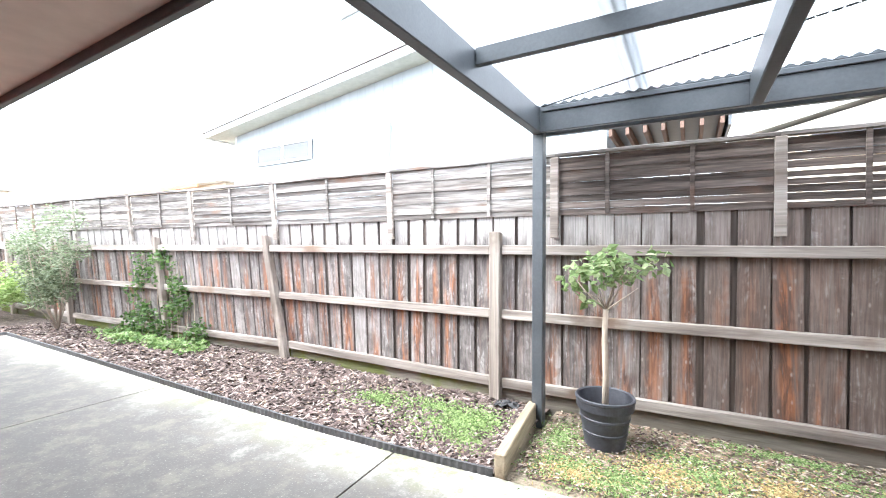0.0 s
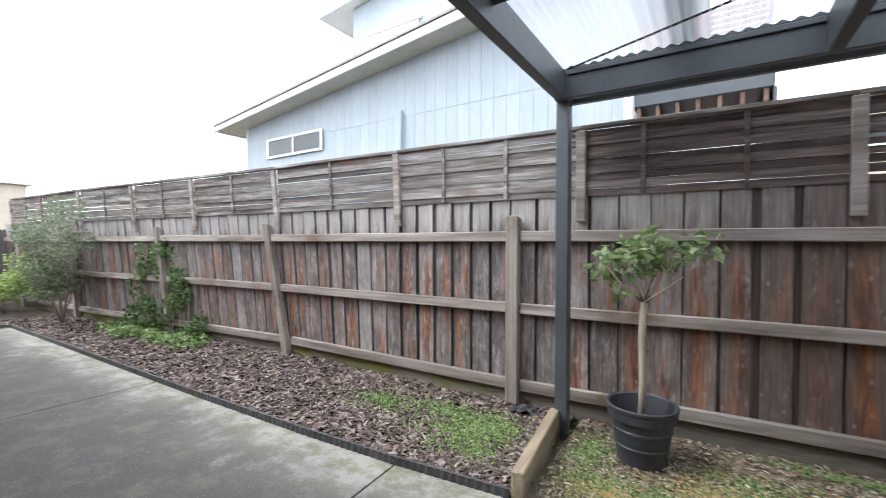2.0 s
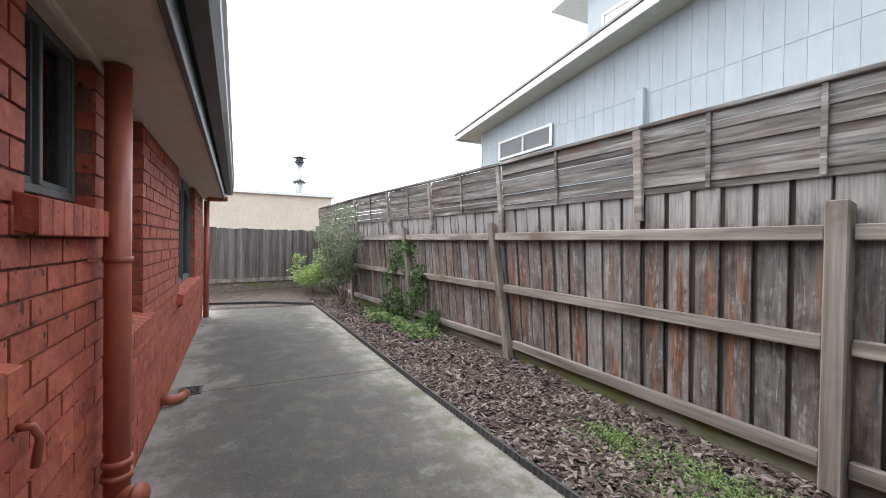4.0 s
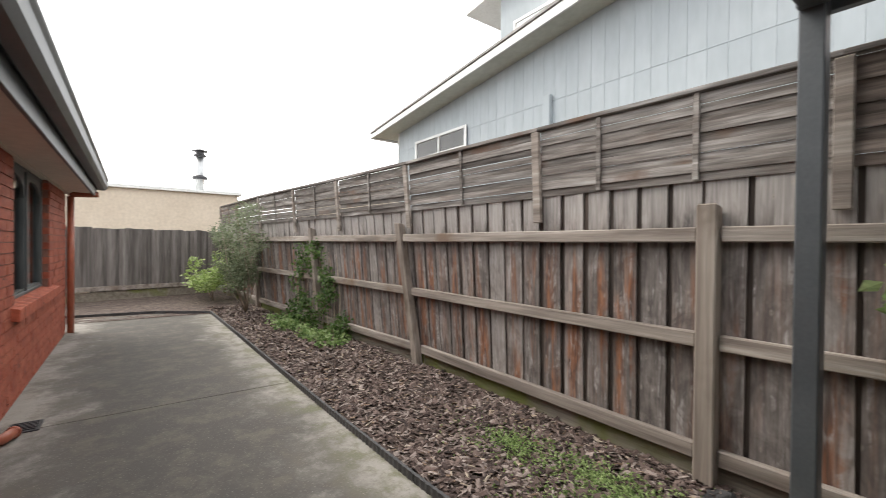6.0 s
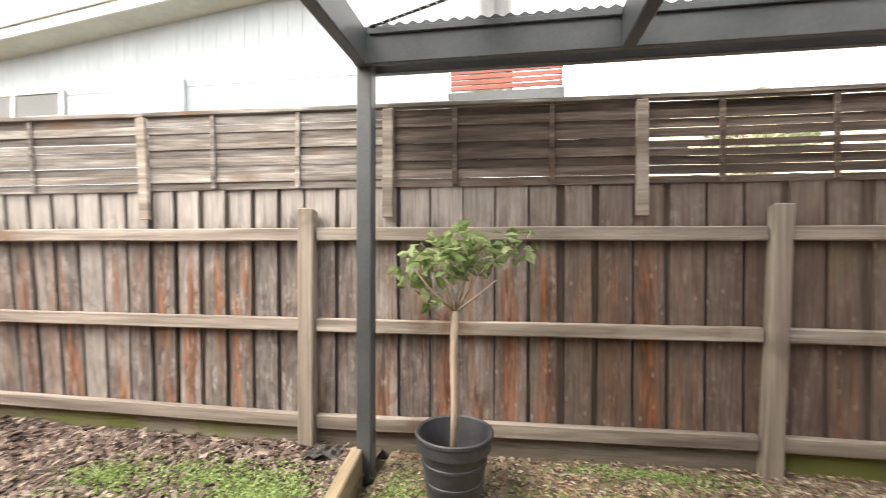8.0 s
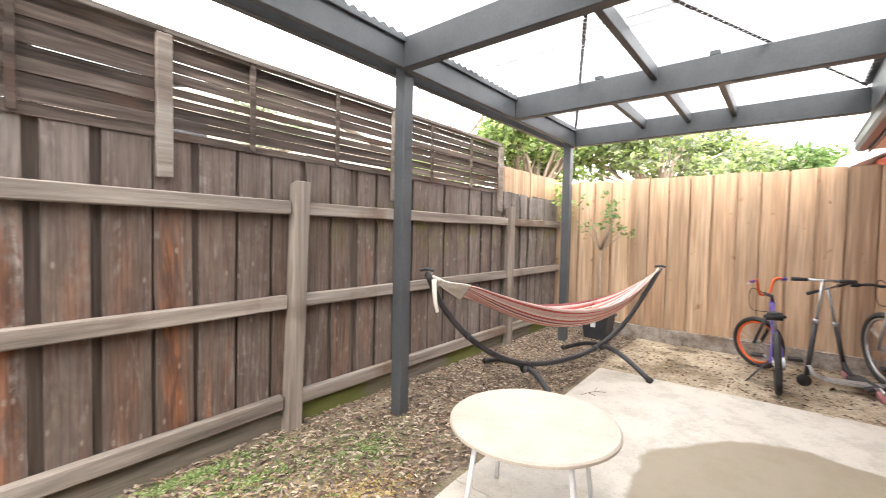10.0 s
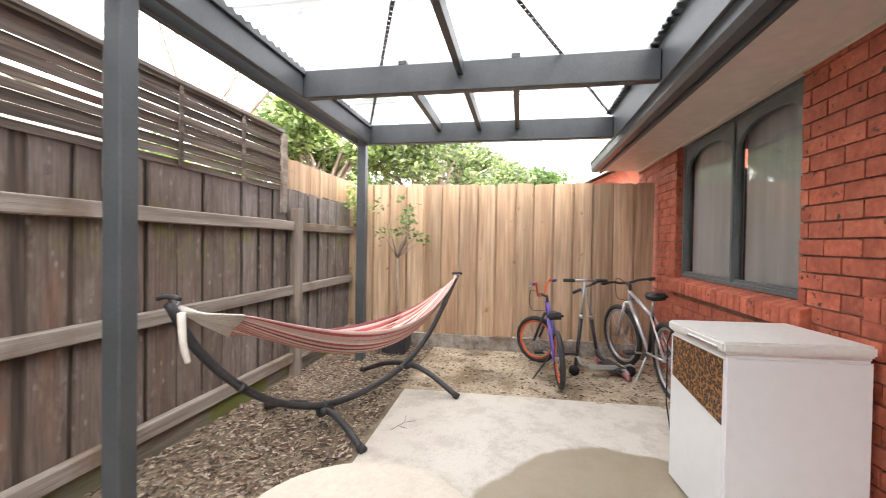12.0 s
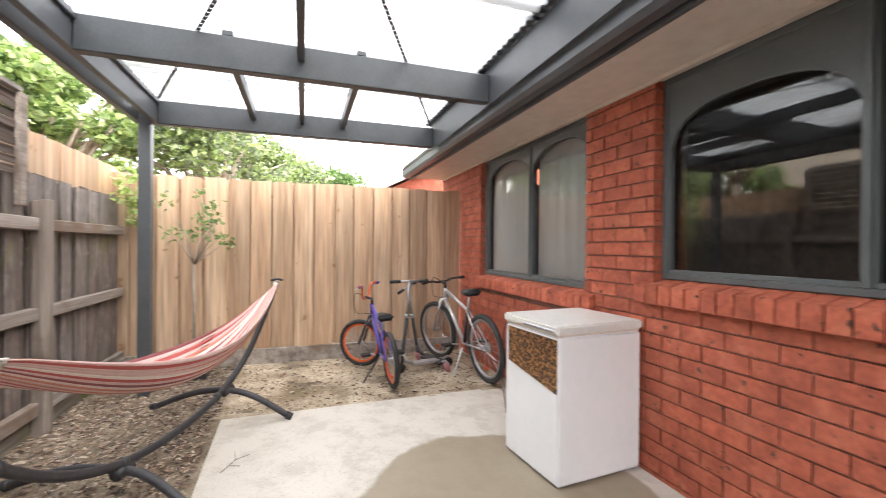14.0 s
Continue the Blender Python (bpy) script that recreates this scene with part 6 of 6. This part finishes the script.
def bicycle(name, label, m, r, base, frame_mat, fork_mat, rim_mat, bar_mat, steer, bar_w, rise, tyre_w, seat_h, group):
    """A bicycle in its own frame: rear wheel at x = 0, front wheel at x = base, heading +x."""
    t = thing(name, label, "bicycle", group=group)
    st = Matrix.Rotation(radians(steer), 3, "Z")
    rear, front = Vector((0, 0, r)), Vector((base, 0, r))
    bb = Vector((base * 0.42, 0, r * 0.88))
    seat_top = Vector((base * 0.25, 0, seat_h - 0.06))
    seat_low = bb.lerp(seat_top, 0.72)
    head_lo, head_hi = Vector((base * 0.82, 0, r * 2 + 0.06)), Vector((base * 0.79, 0, r * 2 + 0.17))
    axle = head_lo + st @ (front - head_lo)
    wheel(t, rear, r, (0, 1, 0), tyre_w, rim_mat)
    wheel(t, axle, r, st @ Vector((0, 1, 0)), tyre_w, rim_mat)
    k = 0.017 if r > 0.3 else 0.019
    part("down_tube", tube([head_lo, bb], k * 1.15, 10), frame_mat, t, smooth=True)
    part("top_tube", tube([head_hi - Vector((0, 0, 0.02)), seat_low], k, 10), frame_mat, t, smooth=True)
    part("seat_tube", tube([bb, seat_low], k, 10), M["black_steel"] if r > 0.3 else frame_mat, t, smooth=True)
    part("head_tube", tube([head_lo, head_hi], k * 1.2, 10), frame_mat, t, smooth=True)
    for s in (-1, 1):
        o = Vector((0, 0.045 * s, 0))
        part("chain_stay", tube([bb + o * 0.4, rear + o], 0.010, 6), frame_mat, t, smooth=True)
        part("seat_stay", tube([seat_low + o * 0.3, rear + o], 0.009, 6), frame_mat, t, smooth=True)
        so = st @ (o * 1.1)
        crown = head_lo + st @ Vector((0.01, 0, -0.02))
        part("fork_leg", tube([crown + so, crown.lerp(axle, 0.5) + so, axle + so], 0.015, 8), fork_mat, t, smooth=True)
        pc = bb + Vector((0.15 * s, 0.085 * s, -0.03 * s))
        part("crank", tube([bb + Vector((0, 0.07 * s, 0)), pc], 0.010, 6), M["galv"], t)
        part("pedal", bbox(pc.x - 0.045, pc.x + 0.045, pc.y - 0.01 if s > 0 else pc.y - 0.09, pc.y + 0.09 if s > 0 else pc.y + 0.01, pc.z - 0.012, pc.z + 0.012, 0.004), M["black_rubber"], t)
    part("fork_crown", tube([head_lo + st @ Vector((0, -0.055, -0.02)), head_lo + st @ Vector((0, 0.055, -0.02))], 0.02, 8), fork_mat, t, smooth=True)
    part("chain_ring", tube(ring(bb + Vector((0, -0.05, 0)), 0.085, (0, 1, 0), 24), 0.006, 5, True), M["black_steel"], t)
    part("cassette", tube([rear + Vector((0, -0.05, 0)), rear + Vector((0, -0.02, 0))], 0.05, 14), M["galv"], t)
    for z in (0.02, -0.02):
        part("chain", tube([bb + Vector((0, -0.05, z * 4)), rear + Vector((0, -0.04, z * 2))], 0.004, 4), M["black_steel"], t)
    part("seat_post", tube([seat_low, seat_top], 0.013, 8), M["galv"], t, smooth=True)
    sb = bbox(-0.14, 0.13, -0.075, 0.075, -0.03, 0.03, 0.02, 2)
    for v in sb.verts:
        v.co.y *= 1.0 if v.co.x < -0.02 else 0.38
        v.co.z += 0.015 if v.co.x < -0.1 else 0
    bmesh.ops.translate(sb, verts=sb.verts, vec=seat_top + Vector((0.0, 0, 0.04)))
    part("saddle", sb, M["black_rubber"], t, smooth=True)
    stem = head_hi + Vector((-0.01, 0, 0.05))
    clamp = stem + st @ Vector((0.07, 0, 0.02))
    part("stem", tube([head_hi, stem, clamp], 0.016, 8), M["black_steel"], t, smooth=True)
    pts = [clamp + st @ Vector(q) for q in ((-0.05, -bar_w, rise), (-0.02, -bar_w * 0.5, rise), (0, -0.06, 0), (0, 0.06, 0), (-0.02, bar_w * 0.5, rise), (-0.05, bar_w, rise))]
    part("handlebar", tube(smooth_path(pts, 4), 0.012, 8), bar_mat, t, smooth=True)
    for s, p, q in ((-1, pts[0], pts[1]), (1, pts[5], pts[4])):
        part("grip", tube([p, p.lerp(q, 0.4)], 0.017, 8), M["black_rubber"] if r > 0.3 else M["purple"], t, smooth=True)
        part("brake_lever", tube([p.lerp(q, 0.45), p.lerp(q, 0.2) + st @ Vector((0.06, 0, -0.03))], 0.005, 5), M["galv"], t)
    part("brake_cable", tube(smooth_path([clamp, clamp + st @ Vector((0.1, 0.04, 0.04)), clamp + st @ Vector((0.1, 0.05, -0.15)), head_lo + Vector((0.02, 0.02, 0))], 5), 0.0035, 5), M["black_rubber"], t)
    part("kickstand", tube([bb + Vector((-0.05, 0.05, -0.03)), Vector((base * 0.28, 0.22, 0.005))], 0.008, 6), M["galv"] if r > 0.3 else M["black_steel"], t)
    t.matrix_basis = m
    return t


bicycle("kids_bicycle", "small purple and orange child's bicycle on its stand", pose(6.78, 1.60, 0.0, -4, 0, 3), 0.252, 0.86, M["purple"], M["black_steel"], M["orange"], M["orange"], 52, 0.22, 0.13, 0.024, 0.62, "bicycles by the fence")
bicycle("adult_bicycle", "silver mountain bicycle leaning at the brick wall", pose(6.66, 0.72, 0.0, -5, 0, 6), 0.325, 1.02, M["silver"], M["silver"], M["galv"], M["black_steel"], 14, 0.29, 0.02, 0.026, 0.84, "bicycles by the fence")


def scooter(label, m, mat, wheel_mat, h, steer):
    t = thing("kick_scooter", label, "scooter", group="scooters by the fence")
    part("deck", bbox(0.0, 0.36, -0.055, 0.055, 0.07, 0.095, 0.008, 2), mat, t)
    part("neck", tube([(0.34, 0, 0.08), (0.43, 0, 0.11), (0.47, 0, 0.19)], 0.020, 8), mat, t, smooth=True)
    part("column", tube([(0.475, 0, 0.10), (0.43, 0, h * 0.62)], 0.018, 10), M["black_steel"], t, smooth=True)
    part("upper_column", tube([(0.43, 0, h * 0.62), (0.40, 0, h)], 0.013, 10), M["galv"], t, smooth=True)
    part("collar_clamp", tube([(0.432, 0, h * 0.6), (0.428, 0, h * 0.64)], 0.024, 10), M["galv"], t, smooth=True)
    c, s = math.cos(radians(steer)), math.sin(radians(steer))
    part("handlebar", tube([(0.40 + 0.2 * s, -0.2 * c, h), (0.40 - 0.2 * s, 0.2 * c, h)], 0.011, 8), M["galv"], t, smooth=True)
    for q in (-1, 1):
        part("grip", tube([(0.40 - q * 0.1 * s, q * 0.1 * c, h), (0.40 - q * 0.21 * s, q * 0.21 * c, h)], 0.016, 8), M["black_rubber"], t, smooth=True)
    for xx in (-0.05, 0.49):
        part("wheel", tube([(xx, -0.013, 0.05), (xx, 0.013, 0.05)], 0.05, 18), wheel_mat, t, smooth=True)
    part("rear_mudguard", tube([(-0.10, 0, 0.09), (-0.05, 0, 0.112), (0.01, 0, 0.095)], 0.012, 6), M["galv"], t)
    t.matrix_basis = m


PINK = surf("pink_wheel", [(0.55, 0.22, 0.25), (0.62, 0.28, 0.3)], 8, 0.5, 0.0)
scooter("grey kick scooter standing by the pine fence", pose(7.22, 1.20, 0.0, 0, 0, 100) @ pose(-0.25, 0, 0), M["silver"], M["black_rubber"], 0.92, 90)
scooter("black kick scooter with pink wheels leaning over", pose(7.14, 0.98, 0.0, 0, 0, 18) @ pose(0, 0, 0, -14, 0, 0), M["black_steel"], PINK, 0.86, 30)


# ---- small potted citrus by the corner post ----
def citrus():
    cx, cy = 7.62, 3.36
    t = thing("potted_citrus", "young citrus tree in a square grey pot", "potted plant", (cx, cy, 0))
    bm = bbox(cx - 0.16, cx + 0.16, cy - 0.16, cy + 0.16, 0.0, 0.29, 0.01)
    for v in bm.verts:
        if v.co.z < 0.1:
            v.co.x = cx + (v.co.x - cx) * 0.8
            v.co.y = cy + (v.co.y - cy) * 0.8
    part("pot", bm, M["pot"], t)
    part("pot_rim", bbox(cx - 0.175, cx + 0.175, cy - 0.175, cy + 0.175, 0.27, 0.30, 0.006), M["pot"], t)
    part("tag", bbox(cx - 0.178, cx - 0.1745, cy - 0.03, cy + 0.03, 0.16, 0.22, 0.001), M["white_enamel"], t, "small pale label")
    part("trunk", tube([(cx, cy, 0.28), (cx + 0.01, cy, 0.7), (cx, cy, 1.1)], 0.016, 8, taper=0.8), M["bark"], t, smooth=True)
    r = random.Random(31)
    tips = [(cx + r.uniform(-0.25, 0.25), cy + r.uniform(-0.3, 0.3), r.uniform(1.3, 1.75)) for _ in range(11)]
    limb_set((cx, cy, 1.08), tips, 0.008, M["bark"], t, "branch", 32)
    leaf_cloud("leaves", M["leaf"], [(p[0], p[1], p[2], 0.09, 0.09) for p in tips], 150, 0.07, 33, 0.3, t)


citrus()
vine = thing("creeper", "bright green creeper spilling over the fence corner", "creeper", (7.75, 3.95, 1.6))
leaf_cloud("leaves", M["leaf_bright"], [(7.78, 3.95, 1.85, 0.12, 0.25), (7.8, 3.9, 1.6, 0.1, 0.15)], 130, 0.07, 34, 0.4, vine)
part("stem", tube([(7.9, 4.0, 1.3), (7.8, 3.94, 1.6), (7.78, 3.96, 2.0)], 0.006, 5), M["bark"], vine)

# crumpled weed mat by the fence post, and twigs on the slab
mat_rag = thing("weed_mat_scrap", "crumpled scrap of dark weed mat by a fence post", "plastic scrap", (1.2, 3.7, 0.02))
bm = bmesh.new()
g = [[bm.verts.new((1.12 + i * 0.024, 3.66 + j * 0.022, 0.02 + 0.07 * abs(noise.noise((i * 0.9, j * 0.9, 4))))) for j in range(8)] for i in range(10)]
for i in range(9):
    for j in range(7):
        bm.faces.new((g[i][j], g[i + 1][j], g[i + 1][j + 1], g[i][j + 1]))
part("sheet", bm, M["black_rubber"], mat_rag)
twig = thing("twig", "small dry twig on the concrete slab", "twig", (5.75, 2.75, 0))
for q in (((5.65, 2.80, 0.006), (5.78, 2.74, 0.01), (5.9, 2.76, 0.006)), ((5.78, 2.74, 0.01), (5.83, 2.67, 0.006)), ((5.72, 2.77, 0.008), (5.7, 2.7, 0.006))):
    part("stick", tube(q, 0.0016, 5), M["dark_timber"], twig)


# ---- single bricks of the wall nearest the walk ----
for s in NEAR:
    a, b, c, d, e, g = brick_at(*s, brng)
    o = boxes_mesh("brick", [(a - (a + b) / 2, b - (a + b) / 2, c, d, e - s[2], g - s[2])], M["brick"])
    o.parent = house
    o.location = ((a + b) / 2, 0, s[2])
